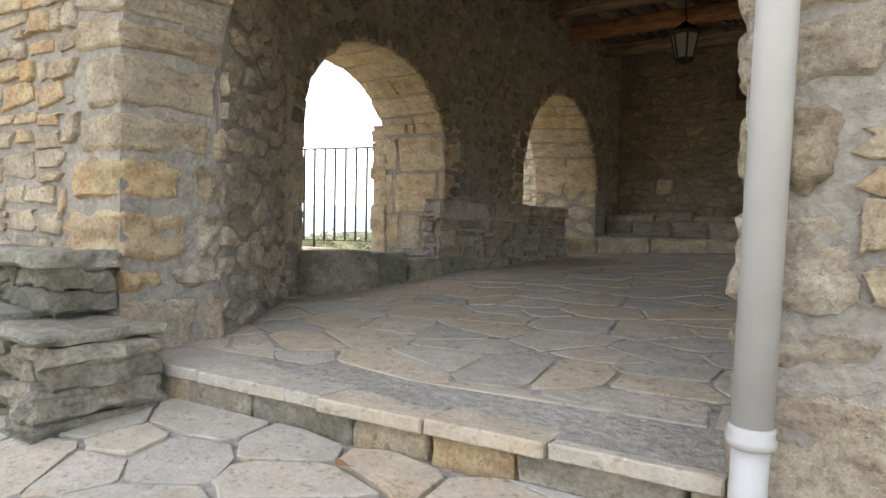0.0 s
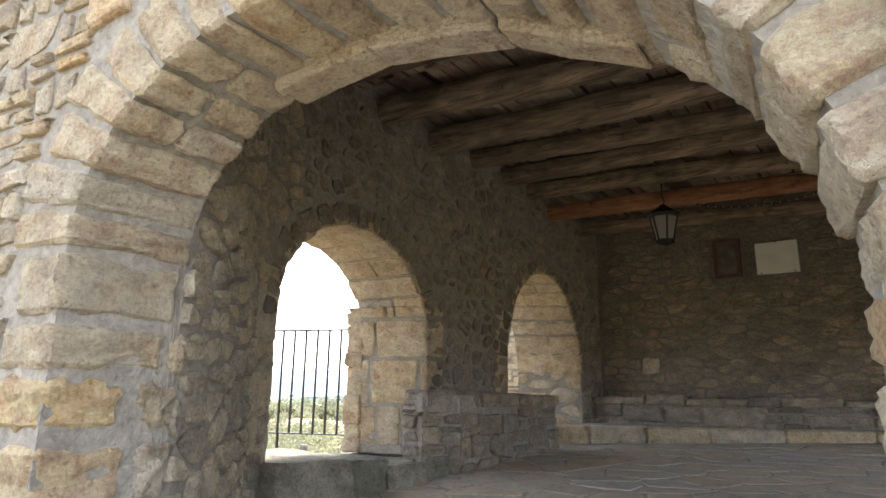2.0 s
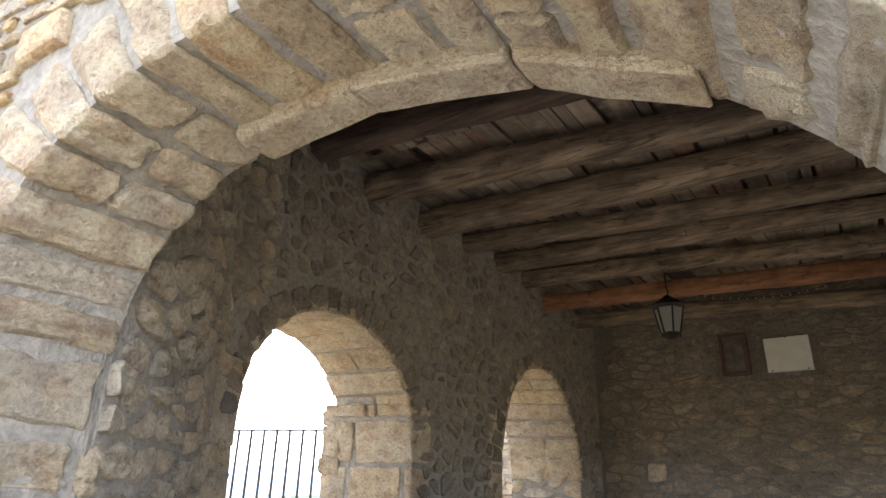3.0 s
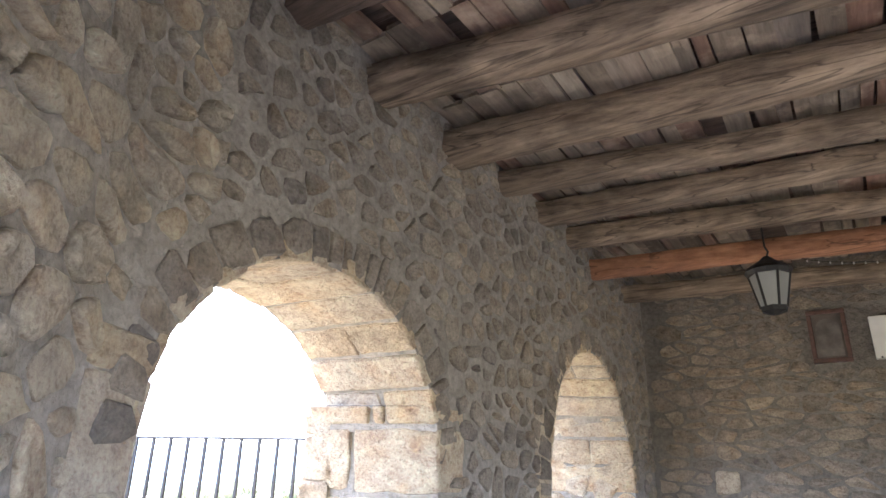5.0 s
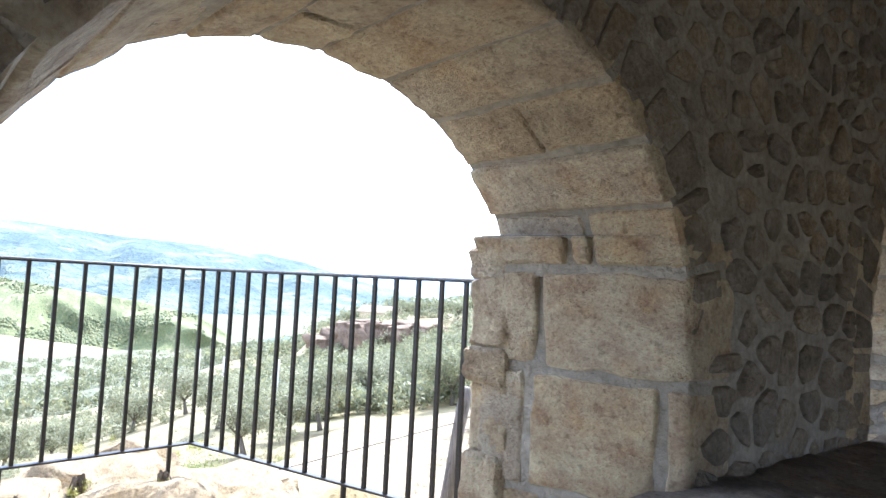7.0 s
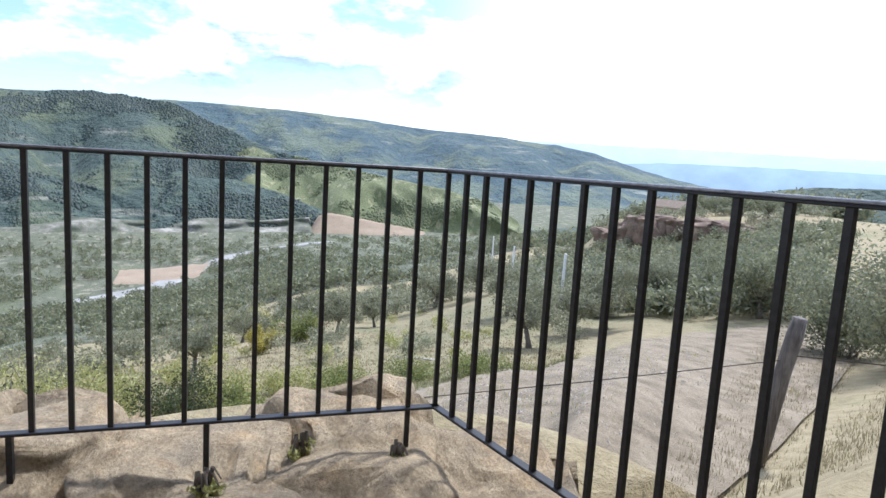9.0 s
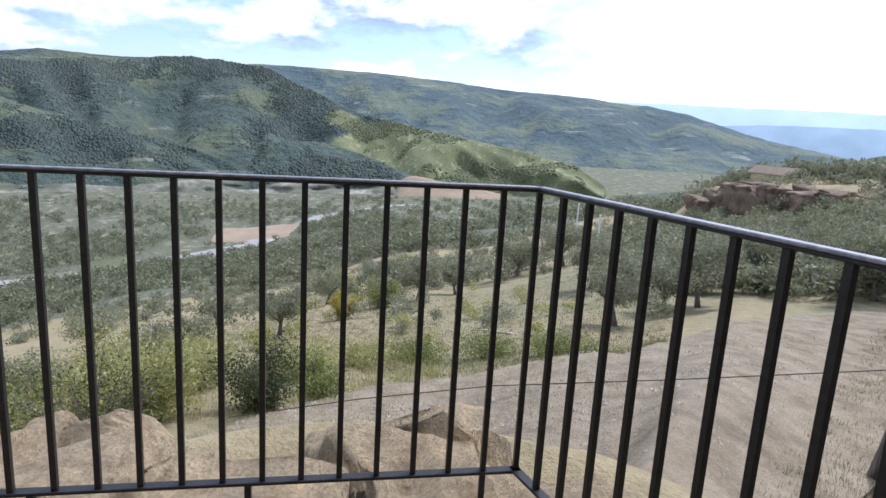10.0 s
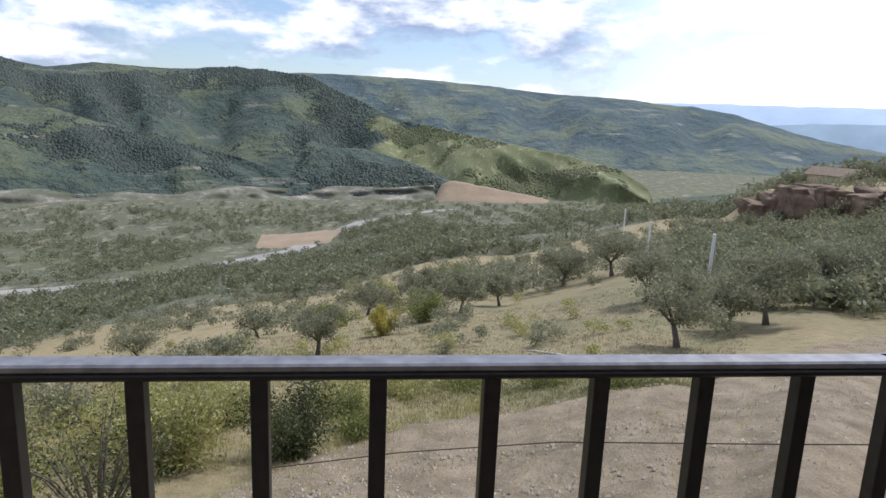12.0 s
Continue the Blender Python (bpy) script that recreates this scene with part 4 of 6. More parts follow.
def slabs(parent, u_range, v_range, size, place, pull, keep, seed, material, proud=0.006):
    """Irregular flagstones in flush mortar; pull(u, v) holds a corner inside the paved area."""
    r = random.Random(seed)
    for poly in cells(u_range, v_range, (size * 1.15, size * 0.85), r, (0.008, 0.03), 0.2):
        out = [pull(*p) for p in rounded(poly, 0.12, r, 0.012)]
        cu, cv = sum(p[0] for p in out) / len(out), sum(p[1] for p in out) / len(out)
        area = abs(sum(a[0] * b[1] - b[0] * a[1] for a, b in zip(out, out[1:] + out[:1]))) / 2
        if not keep(cu, cv) or area < 0.02:
            continue
        n = len(out)
        h, tu, tv = proud * r.uniform(0.5, 1.3), r.uniform(-0.01, 0.01), r.uniform(-0.01, 0.01)
        verts, faces = [], []
        for sh, z in ((1.0, -0.02), (0.995, h * 0.5), (0.96, h)):
            verts += [place(cu + (u - cu) * sh, cv + (v - cv) * sh, z + (u - cu) * tu + (v - cv) * tv) for u, v in out]
        for rr in range(2):
            faces += [(rr * n + k, rr * n + (k + 1) % n, rr * n + n + (k + 1) % n, rr * n + n + k) for k in range(n)]
        faces.append(tuple(range(2 * n, 3 * n)))
        new("slab", mesh_of("slab", verts, faces, material)).parent = parent


def pull_floor(u, v):
    return max(u, inner_x(v) - 0.03), max(v, front_y(u) + 0.318)


slabs(floor, (-3.75, 1.75), (2.6, 9.9), 0.335, lambda u, v, o: (u, v, floor_z(v) - 0.011 + o), pull_floor, lambda u, v: v - u * 0.45 < 9.7 and (v > 3.0 or e0 < u < e1 + 0.1), 71, M_FLAG)

step = tagged(new("stone_step"), "worn stone entrance step with a lichened riser", "step")
x, k = -2.46, 0
while x < 0.1:
    r = random.Random(950 + k)
    x2 = min(x + r.uniform(0.4, 0.75), 0.12)
    z, over = 1.262 + r.uniform(-0.004, 0.004), r.uniform(-0.015, 0.015)
    pts = [(x, front_y(x) - 0.03 + over, z - 0.05), (x2 - 0.008, front_y(x2) - 0.03 + over, z - 0.05), (x2 - 0.008, front_y(x2) - 0.03 + over, z), (x, front_y(x) - 0.03 + over, z)]
    block(step, pts + [(px, py + 0.34, pz + 0.004) for px, py, pz in pts], M_FLAG, 0.006, "tread", 960 + k, 0.003)
    x, k = x2, k + 1
x = -2.5
while x < 0.1:
    r = random.Random(970 + k)
    x2 = min(x + r.uniform(0.15, 0.5), 0.12)
    pts = [(x, front_y(x) + 0.0, 0.95), (x2 - 0.012, front_y(x2), 0.95), (x2 - 0.012, front_y(x2), 1.214), (x, front_y(x), 1.214)]
    block(step, pts + [(px, py + 0.2, pz) for px, py, pz in pts], M_LICHEN if r.random() < 0.7 else M_STONE, 0.008, "riser_stone", 980 + k, 0.01)
    x, k = x2, k + 1

yard = structure("pavement", "uneven stone paving before the porch", "pavement")
bm = bmesh.new()
g = {}
for i in range(15):
    for j in range(12):
        x, y = -5.0 + 7.0 * i / 14, -3.2 + 6.0 * j / 11
        g[i, j] = bm.verts.new((x, y, yard_z(x, y) - 0.012))
for i in range(14):
    for j in range(11):
        bm.faces.new((g[i, j], g[i + 1, j], g[i + 1, j + 1], g[i, j + 1]))
part("bed", bm, M_BED, yard)
slabs(yard, (-4.7, 1.9), (-2.0, 2.95), 0.32, lambda u, v, o: (u, v, yard_z(u, v) - 0.006 + o), lambda u, v: (u, min(v, front_y(u) - 0.004)), lambda u, v: True, 72, M_FLAG, 0.005)

# lichened ledge outside, beside the step
ledge = tagged(new("stone_ledge"), "two-tier lichened rubble ledge beside the entrance step", "ledge")
r = random.Random(77)
for tier, (x_end, y_front, y_back, z_low, courses) in enumerate([(-2.14, 1.96, 2.42, 0.9, (0.11, 0.1, 0.12, 0.09, 0.08, 0.06)), (-2.5, 2.14, 2.42, 1.46, (0.1, 0.09, 0.09))]):
    z0 = z_low
    for c, h in enumerate(courses):
        x = x_end - (0.0 if c else 0.03)
        while x > -4.6:
            w = r.uniform(0.12, 0.42) if c < len(courses) - 1 else r.uniform(0.3, 0.7)
            f = y_front + r.uniform(-0.035, 0.03) - (0.03 if c == len(courses) - 1 else 0)
            z1 = z0 + h + r.uniform(-0.015, 0.02)
            core = [(x - w + 0.012, f, z0), (x, f + r.uniform(-0.02, 0.02), z0), (x, f + 0.01, z1 - 0.006), (x - w + 0.012, f, z1 - 0.006)]
            block(ledge, core + [(px, y_back + 0.06 * (px + 2.3), pz) for px, py, pz in core], M_LICHEN, 0.018, "ledge_stone", int(x * -1000) + c, 0.028)
            x -= w
        z0 += h

# ---- drainpipe ----
drainpipe = tagged(new("drainpipe"), "white plastic drainpipe fixed to the front wall", "pipe")
PX = lambda z: 0.034 + 0.026 * (z - 1.2)
PY = front_y(0.04) - 0.075
part("pipe", tube(bmesh.new(), [(PX(1.405), PY, 1.405), (PX(2.6), PY, 2.6), (PX(4.6), PY, 4.6)], 0.045, 24), M_PIPE, drainpipe)
part("lower_pipe", tube(bmesh.new(), [(PX(1.06), PY, 1.06), (PX(1.37), PY, 1.37)], 0.041, 24), M_PIPE, drainpipe)
part("collar", tube(bmesh.new(), [(PX(z), PY, z) for z in (1.365, 1.37, 1.385, 1.395, 1.41, 1.415)], [0.046, 0.053, 0.055, 0.049, 0.052, 0.046], 24), M_PIPE, drainpipe)
for o in drainpipe.children:
    smooth_all(o)
for z in (1.75, 3.2):
    part("clip", box(bmesh.new(), (PX(z) - 0.012, PY + 0.03, z), (PX(z) + 0.012, front_y(0.04) + 0.02, z + 0.03), 0.003), M_PIPE, drainpipe)

# ---- lantern ----
lantern = tagged(new("hanging_lantern"), "black iron hanging lantern with frosted glass panes", "lantern")
LX, LY, LB = -2.03, 8.53, 3.87
for k in range(6):
    a0, a1 = 2 * math.pi * k / 6, 2 * math.pi * (k + 1) / 6
    lo0, lo1 = (LX + 0.095 * math.cos(a0), LY + 0.095 * math.sin(a0), LB + 0.03), (LX + 0.095 * math.cos(a1), LY + 0.095 * math.sin(a1), LB + 0.03)
    hi0, hi1 = (LX + 0.155 * math.cos(a0), LY + 0.155 * math.sin(a0), LB + 0.31), (LX + 0.155 * math.cos(a1), LY + 0.155 * math.sin(a1), LB + 0.31)
    bm = bmesh.new()
    inner = [Vector((LX, LY, p[2])) + (Vector(p) - Vector((LX, LY, p[2]))) * 0.96 for p in (lo0, lo1, hi1, hi0)]
    vo = [bm.verts.new(p) for p in (lo0, lo1, hi1, hi0)]
    vi = [bm.verts.new(p) for p in inner]
    bm.faces.new(vo), bm.faces.new(vi[::-1])
    for i in range(4):
        bm.faces.new((vo[i], vo[(i + 1) % 4], vi[(i + 1) % 4], vi[i]))
    part("pane", bm, M_GLASS, lantern, "frosted glass pane")
    part("corner_bar", tube(bmesh.new(), [lo0, hi0], 0.011, 6), M_LANTERN, lantern)
part("bottom_ring", tube(bmesh.new(), [(LX, LY, LB - 0.03), (LX, LY, LB - 0.02), (LX, LY, LB), (LX, LY, LB + 0.035), (LX, LY, LB + 0.04)], [0.02, 0.05, 0.1, 0.108, 0.09], 6), M_LANTERN, lantern)
cap = part("roof", tube(bmesh.new(), [(LX, LY, LB + 0.30), (LX, LY, LB + 0.33), (LX, LY, LB + 0.36), (LX, LY, LB + 0.42), (LX, LY, LB + 0.46)], [0.16, 0.185, 0.16, 0.07, 0.025], 12), M_LANTERN, lantern)
part("hook", tube(bmesh.new(), [(LX, LY, LB + 0.45), (LX + 0.02, LY, LB + 0.5), (LX, LY, LB + 0.55), (LX, LY + 0.01, 4.66)], 0.009, 6), M_LANTERN, cap)

# ---- picture, plaque, yellow stone, string lights ----
picture = tagged(new("framed_picture"), "dark picture in a brown wooden frame on the back wall", "picture")
X0, X1, Z0, Z1 = -1.905, -1.565, 3.73, 4.26
panel = part("panel", box(bmesh.new(), (X0 + 0.03, BACK_Y - 0.05, Z0 + 0.03), (X1 - 0.03, BACK_Y - 0.03, Z1 - 0.03)), M_PANEL, picture)
for lo, hi in (((X0, 0, Z0), (X1, 0, Z0 + 0.04)), ((X0, 0, Z1 - 0.04), (X1, 0, Z1)), ((X0, 0, Z0 + 0.041), (X0 + 0.04, 0, Z1 - 0.041)), ((X1 - 0.04, 0, Z0 + 0.041), (X1, 0, Z1 - 0.041))):
    part("frame_bar", box(bmesh.new(), (lo[0], BACK_Y - 0.075, lo[2]), (hi[0], BACK_Y + 0.0, hi[2]), 0.006), M_FRAME, picture)
bm = bmesh.new()
mx, mz = (X0 + X1) / 2, Z1 - 0.2
ring = [(X0 + 0.06, Z0 + 0.06), (X1 - 0.06, Z0 + 0.06)] + [(mx + 0.11 * math.cos(math.pi * k / 12), mz + 0.11 * math.sin(math.pi * k / 12)) for k in range(13)]
rings = [[bm.verts.new((x, y, z)) for x, z in ring] for y in (BACK_Y - 0.058, BACK_Y - 0.045)]
bm.faces.new(rings[0]), bm.faces.new(rings[1][::-1])
for k in range(len(ring)):
    bm.faces.new((rings[0][k], rings[1][k], rings[1][(k + 1) % len(ring)], rings[0][(k + 1) % len(ring)]))
part("arched_inset", bm, M_INSET, panel, "faded grey-brown arched inset")
plaque = tagged(new("wall_plaque"), "plain pale stone plaque on the back wall", "plaque")
part("slab", box(bmesh.new(), (-1.38, BACK_Y - 0.07, 3.735), (-0.885, BACK_Y - 0.0, 4.15), 0.006), M_PLAQUE, plaque)
for x, z in ((-1.13, 4.145), (-1.33, 3.745), (-0.94, 3.745)):
    part("bolt", tube(bmesh.new(), [(x, BACK_Y - 0.082, z), (x, BACK_Y - 0.068, z)], 0.009, 8), M_LANTERN, plaque)
string_lights = tagged(new("string_lights"), "thin string of small pale bulbs along the reddish beam", "lights")
pts = [(-1.85 + 0.085 * k, 9.17 + 0.0175 * k, 4.50 - 0.11 * math.sin(math.pi * k / 16) ** 0.6) for k in range(17)]
part("wire", tube(bmesh.new(), pts, 0.003, 5), M_IRON, string_lights)
for k, p in enumerate(pts[1:-1]):
    part("bulb", tube(bmesh.new(), [(p[0], p[1], p[2] - 0.02), (p[0], p[1], p[2] - 0.012), (p[0], p[1], p[2] + 0.002)], [0.003, 0.009, 0.004], 6), M_BULB, string_lights)

# ---- railing ----
railing = tagged(new("railing"), "black iron railing with square bars round the terrace corner", "railing")
RC = Vector((-6.447, 5.432, 0))
RL, RR = Vector((0.1069, -0.9943, 0)), Vector((0.9334, 0.3588, 0))
RB, RT = 1.725, 2.782


def bar_box(a, b, wide, tall, z):
    """A flat bar from a to b (on plan), resting at z."""
    d = (b - a).normalized()
    s = Vector((-d.y, d.x, 0)) * wide / 2
    bm = bmesh.new()
    v = [bm.verts.new(Vector((p.x, p.y, zz)) + k * s) for zz in (z, z + tall) for p, k in ((a, -1), (b, -1), (b, 1), (a, 1))]
    for f in ((3, 2, 1, 0), (4, 5, 6, 7), (0, 1, 5, 4), (1, 2, 6, 5), (2, 3, 7, 6), (3, 0, 4, 7)):
        bm.faces.new([v[i] for i in f])
    bmesh.ops.bevel(bm, geom=bm.edges[:], offset=0.0025, segments=1, affect="EDGES")
    return bm


for d, far in ((RL, 3.35), (RR, 2.0)):
    part("top_rail", bar_box(RC - d * 0.02, RC + d * far, 0.03, 0.010, RT), M_RAILTOP, railing, "iron handrail, paler grey for sky sheen")
    part("under_rail", bar_box(RC - d * 0.005, RC + d * far, 0.03, 0.009, RT - 0.0095), M_IRON, railing)
    part("bottom_rail", bar_box(RC - d * 0.02, RC + d * far, 0.04, 0.012, RB), M_IRON, railing)
upright = None
for d, first, gap, count in ((RL, 0.0, 0.131, 26), (RR, 0.139, 0.132, 15)):
    for k in range(count):
        s = first + gap * k if d is RR or k == 0 else 0.126 + gap * (k - 1)
        p = RC + d * s
        if upright is None:
            bm = bmesh.new()
            box(bm, (-0.0098, -0.0098, RB + 0.012), (0.0098, 0.0098, RT - 0.009), 0.0015)
            ob = part("bar", bm, M_IRON, railing)
            upright = ob.data
        else:
            ob = new("bar", upright)
            ob.parent = railing
        ob.matrix_local = Matrix.Translation((p.x, p.y, 0)) @ Matrix.Rotation(math.atan2(d.y, d.x), 4, "Z")
for p in (RC + RL * 0.126, RC + RL * 0.96, RC + RL * 1.64, RC + RL * 2.4, RC + RR * 1.2):
    part("foot", box(bmesh.new(), (p.x - 0.011, p.y - 0.011, 1.35), (p.x + 0.011, p.y + 0.011, RB + 0.001), 0.002), M_IRON, railing)


# ---- land ----
EYE = Vector((-5.7, 4.85, 3.05))
FALL = {
    45: [(2.2, 1.0), (4, 0.8), (7, 0.56), (9, 0.48), (12, 0.39), (20, 0.28), (35, 0.18), (60, 0.10), (120, 0.045), (200, 0.05), (800, 0.075)],
    56: [(2.2, 1.0), (4, 0.75), (7, 0.5), (9, 0.43), (12, 0.37), (20, 0.285), (35, 0.215), (60, 0.16), (93, 0.107), (104, 0.06), (120, 0.05), (160, 0.075), (300, 0.10), (800, 0.10)],
    62: [(2.2, 1.15), (4, 0.9), (7, 0.57), (9, 0.48), (13, 0.38), (20, 0.31), (34, 0.23), (60, 0.17), (93, 0.125), (104, 0.07), (115, 0.066), (140, 0.11), (300, 0.115), (800, 0.105)],
    66: [(2.2, 1.2), (4, 0.95), (7, 0.6), (9, 0.5), (13, 0.397), (20, 0.325), (34, 0.229), (50, 0.19), (75, 0.155), (120, 0.13), (250, 0.12), (800, 0.108)],
    85: [(2.2, 1.35), (4, 1.05), (7, 0.67), (9, 0.58), (12, 0.48), (16, 0.42), (20, 0.375), (30, 0.32), (50, 0.275), (100, 0.225), (200, 0.18), (400, 0.15), (800, 0.124)],
    105: [(2.2, 1.35), (4, 1.05), (7, 0.66), (9, 0.57), (12, 0.49), (20, 0.385), (35, 0.35), (60, 0.325), (100, 0.30), (200, 0.265), (380, 0.232), (500, 0.195), (800, 0.13)],
    124: [(2.2, 1.35), (4, 1.0), (6, 0.68), (9, 0.56), (12, 0.50), (20, 0.43), (35, 0.39), (60, 0.36), (100, 0.335), (200, 0.30), (350, 0.262), (500, 0.205), (800, 0.1315)],
}
BEARINGS = sorted(FALL)


def drop(bearing, r):
    k = min(max(bearing, BEARINGS[0]), BEARINGS[-1])
    lr = math.log(r)
    for a, b in zip(BEARINGS, BEARINGS[1:]):
        if k <= b:
            t = (k - a) / (b - a)
            t = t * t * (3 - 2 * t)
            pa, pb = (lerp_table([(math.log(p), q) for p, q in FALL[c]], lr) for c in (a, b))
            return pa + (pb - pa) * t
    return 0.1


def land_z(x, y):
    """Height of the ground: a terrace, the slope below it, the valley and the mountains round it."""
    dx, dy = x - EYE.x, y - EYE.y
    r = max(math.hypot(dx, dy), 0.3)
    bearing = math.degrees(math.atan2(-dx, dy))
    near = min(max((3.2 - r) / 1.2, 0.0), 1.0)
    z = EYE.z - r * drop(bearing, max(r, 2.2))
    if r > 800:
        z = EYE.z - 800 * drop(bearing, 800) - 0.004 * max(0.0, r - 1600)
    elif r > 14:
        z += min(r * 0.012, 2.5) * noise.noise(Vector((x * 0.045, y * 0.045, 1.0))) * min((r - 14) / 20, 1.0) * (0.4 if r > 300 else 1.0)
    else:
        z += 0.02 * noise.noise(Vector((x * 0.7, y * 0.7, 2.0)))
    # level ground under and behind the building
    side = min(max((abs(((bearing - 84 + 180) % 360) - 180) - 46) / 14, 0.0), 1.0)
    flat = 0.6 - 0.004 * max(0.0, r - 10)
    z = z + (flat - z) * side if r < 400 else z + (EYE.z - r * 0.06 - z) * side * (1 if r < 800 else 0.0)
    level = 1.28
    return z + (level - z) * near if side < 1 else flat


ground = tagged(new("ground"), "dry hillside falling to a wide river valley below wooded mountains", "ground", kind="structure")
radii = [0.0]
r = 0.5
while r < 7000:
    radii.append(r)
    r *= 1.045 if r < 60 else (1.05 if r < 330 else 1.035)
angles = []
a = -180.0
while a < 180.0:
    angles.append(a)
    a += 0.75 if 38 <= a < 132 else 5.0
gv, gf, gm = [], [], []
for i, r in enumerate(radii):
    for b in angles:
        x, y = EYE.x - math.sin(radians(b)) * r, EYE.y + math.cos(radians(b)) * r
        gv.append((x, y, land_z(x, y)))
n = len(angles)
for i in range(len(radii) - 1):
    for k in range(n):
        gf.append((i * n + k, i * n + (k + 1) % n, (i + 1) * n + (k + 1) % n, (i + 1) * n + k))
        gm.append(1 if radii[i] > 125 else 0)
me = mesh_of("hillside", gv, gf, M_GROUND, True)
me.materials.append(M_VALLEY)
me.polygons.foreach_set("material_index", gm)
hill = new("hillside", me)
hill.parent = ground


def at(bearing, r, lift=0.0):
    x, y = EYE.x - math.sin(radians(bearing)) * r, EYE.y + math.cos(radians(bearing)) * r
    return Vector((x, y, land_z(x, y) + lift))


def ridge_line(name, label, table, r, material, seed, b0, b1):
    bm = bmesh.new()
    prev = None
    for k in range(121):
        b = b0 + (b1 - b0) * k / 120
        e = lerp_table(table, b) + 0.0014 * noise.noise(Vector((b * 0.8, seed, 0))) + 0.0008 * noise.noise(Vector((b * 3.1, seed, 5)))
        c = [Vector((EYE.x - math.sin(radians(b)) * rr, EYE.y + math.cos(radians(b)) * rr, zz)) for rr, zz in ((r * 0.9, EYE.z - 0.13 * r * 0.9), (r * (0.97 + 0.015 * noise.noise(Vector((b * 0.5, seed, 2)))), EYE.z + (e * 0.55 - 0.06 + 0.012 * noise.noise(Vector((b * 0.4, seed, 8)))) * r), (r * 1.08, EYE.z + e * r * 1.08), (r * 1.25, EYE.z - 0.12 * r))]
        row = [bm.verts.new(p) for p in c]
        if prev:
            for i in range(3):
                bm.faces.new((prev[i], row[i], row[i + 1], prev[i + 1]))
        prev = row
    ob = smooth_all(part(name, bm, material, None))
    tagged(ob, label, "mountain", kind="structure")


ridge_line("backdrop", "far mountain range tinted blue for haze", [(30, 0.035), (48, 0.0385), (54.9, 0.041), (59.6, 0.0413), (63.9, 0.0417), (67.3, 0.0425), (71.1, 0.0415), (76, 0.034), (95, 0.02)], 4200, M_FARHAZE, 2.0, 25, 95)
ridge_line("backdrop", "wooded range tinted grey-blue for haze before the far mountains", [(30, 0.015), (48, 0.02), (54.8, 0.0204), (59, 0.0192), (61.7, 0.0159), (66, 0.011), (72, 0.0), (90, -0.02)], 3600, M_MIDHAZE, 5.0, 25, 90)


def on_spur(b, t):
    """The end of the long mountain whose sunlit look is put into lighter colours."""
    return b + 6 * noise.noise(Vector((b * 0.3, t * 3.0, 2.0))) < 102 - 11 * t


def mountain(label, crest, span, foot, top, material, seed, gully=0.22, curve=0.85, rows=30, sunny=None):
    """A mountain side from its foot to its crest, cut by gullies: crest gives height over distance by bearing, foot and top the distances."""
    b0, b1 = span
    cols = int((b1 - b0) / 0.4)
    pts, verts, faces = [], [], []
    for i in range(cols + 1):
        b = b0 + (b1 - b0) * i / cols
        ra, rb = lerp_table(foot, b), lerp_table(top, b)
        e = lerp_table(crest, b) + 0.0012 * noise.noise(Vector((b * 0.9, seed, 0))) + 0.0006 * noise.noise(Vector((b * 3.3, seed, 5)))
        za, zb = at(b, ra).z - 3.0, EYE.z + e * rb
        col = []
        for k in range(rows + 5):
            t = min(k / rows, 1.0)
            r = ra + (rb - ra) * k / rows
            warp = 0.9 * noise.noise(Vector((b * 0.11, t * 1.3, seed + 2)))
            cutk = math.sin(math.pi * t) * gully * (noise.noise(Vector((b * 0.22 + warp, t * 0.9, seed))) + 0.4 * noise.noise(Vector((b * 0.45 - warp * 2, t * 3.0, seed + 7))))
            z = za + (zb - za) * min(max(t ** curve + cutk, -0.05), 1.0)
            if k > rows:
                z = zb - (zb - za) * 0.22 * (k - rows)
            r *= 1 - 0.12 * cutk
            col.append(Vector((EYE.x - math.sin(radians(b)) * r, EYE.y + math.cos(radians(b)) * r, z)))
        pts.append(col)
        verts += col
    n = rows + 5
    for i in range(cols):
        for k in range(n - 1):
            faces.append((i * n + k, (i + 1) * n + k, (i + 1) * n + k + 1, i * n + k + 1))
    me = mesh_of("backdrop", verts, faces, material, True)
    # faces of the spur take the material with sunlight in its colour
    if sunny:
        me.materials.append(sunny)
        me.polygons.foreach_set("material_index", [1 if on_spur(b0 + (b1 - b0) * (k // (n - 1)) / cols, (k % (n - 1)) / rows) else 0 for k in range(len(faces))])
    tagged(new("backdrop", me), label, "mountain", kind="structure")
    return [(p[k], q[k], q[k + 1], p[k + 1]) for p, q in zip(pts, pts[1:]) for k in range(rows)]


mountain("long wooded mountain tinted for haze across the valley", [(50, -0.03), (54.5, -0.0153), (58.9, -0.0017), (61.7, 0.0113), (65.1, 0.0286), (68.2, 0.0373), (71.3, 0.0405), (73.6, 0.0459), (76.5, 0.0477), (80.9, 0.0511), (85.4, 0.0584), (88.9, 0.062), (91.9, 0.0649), (97.8, 0.0660), (102, 0.0655), (105.5, 0.058), (112, 0.05), (130, 0.04)],
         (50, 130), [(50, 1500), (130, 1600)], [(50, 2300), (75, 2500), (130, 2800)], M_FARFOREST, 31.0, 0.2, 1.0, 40)
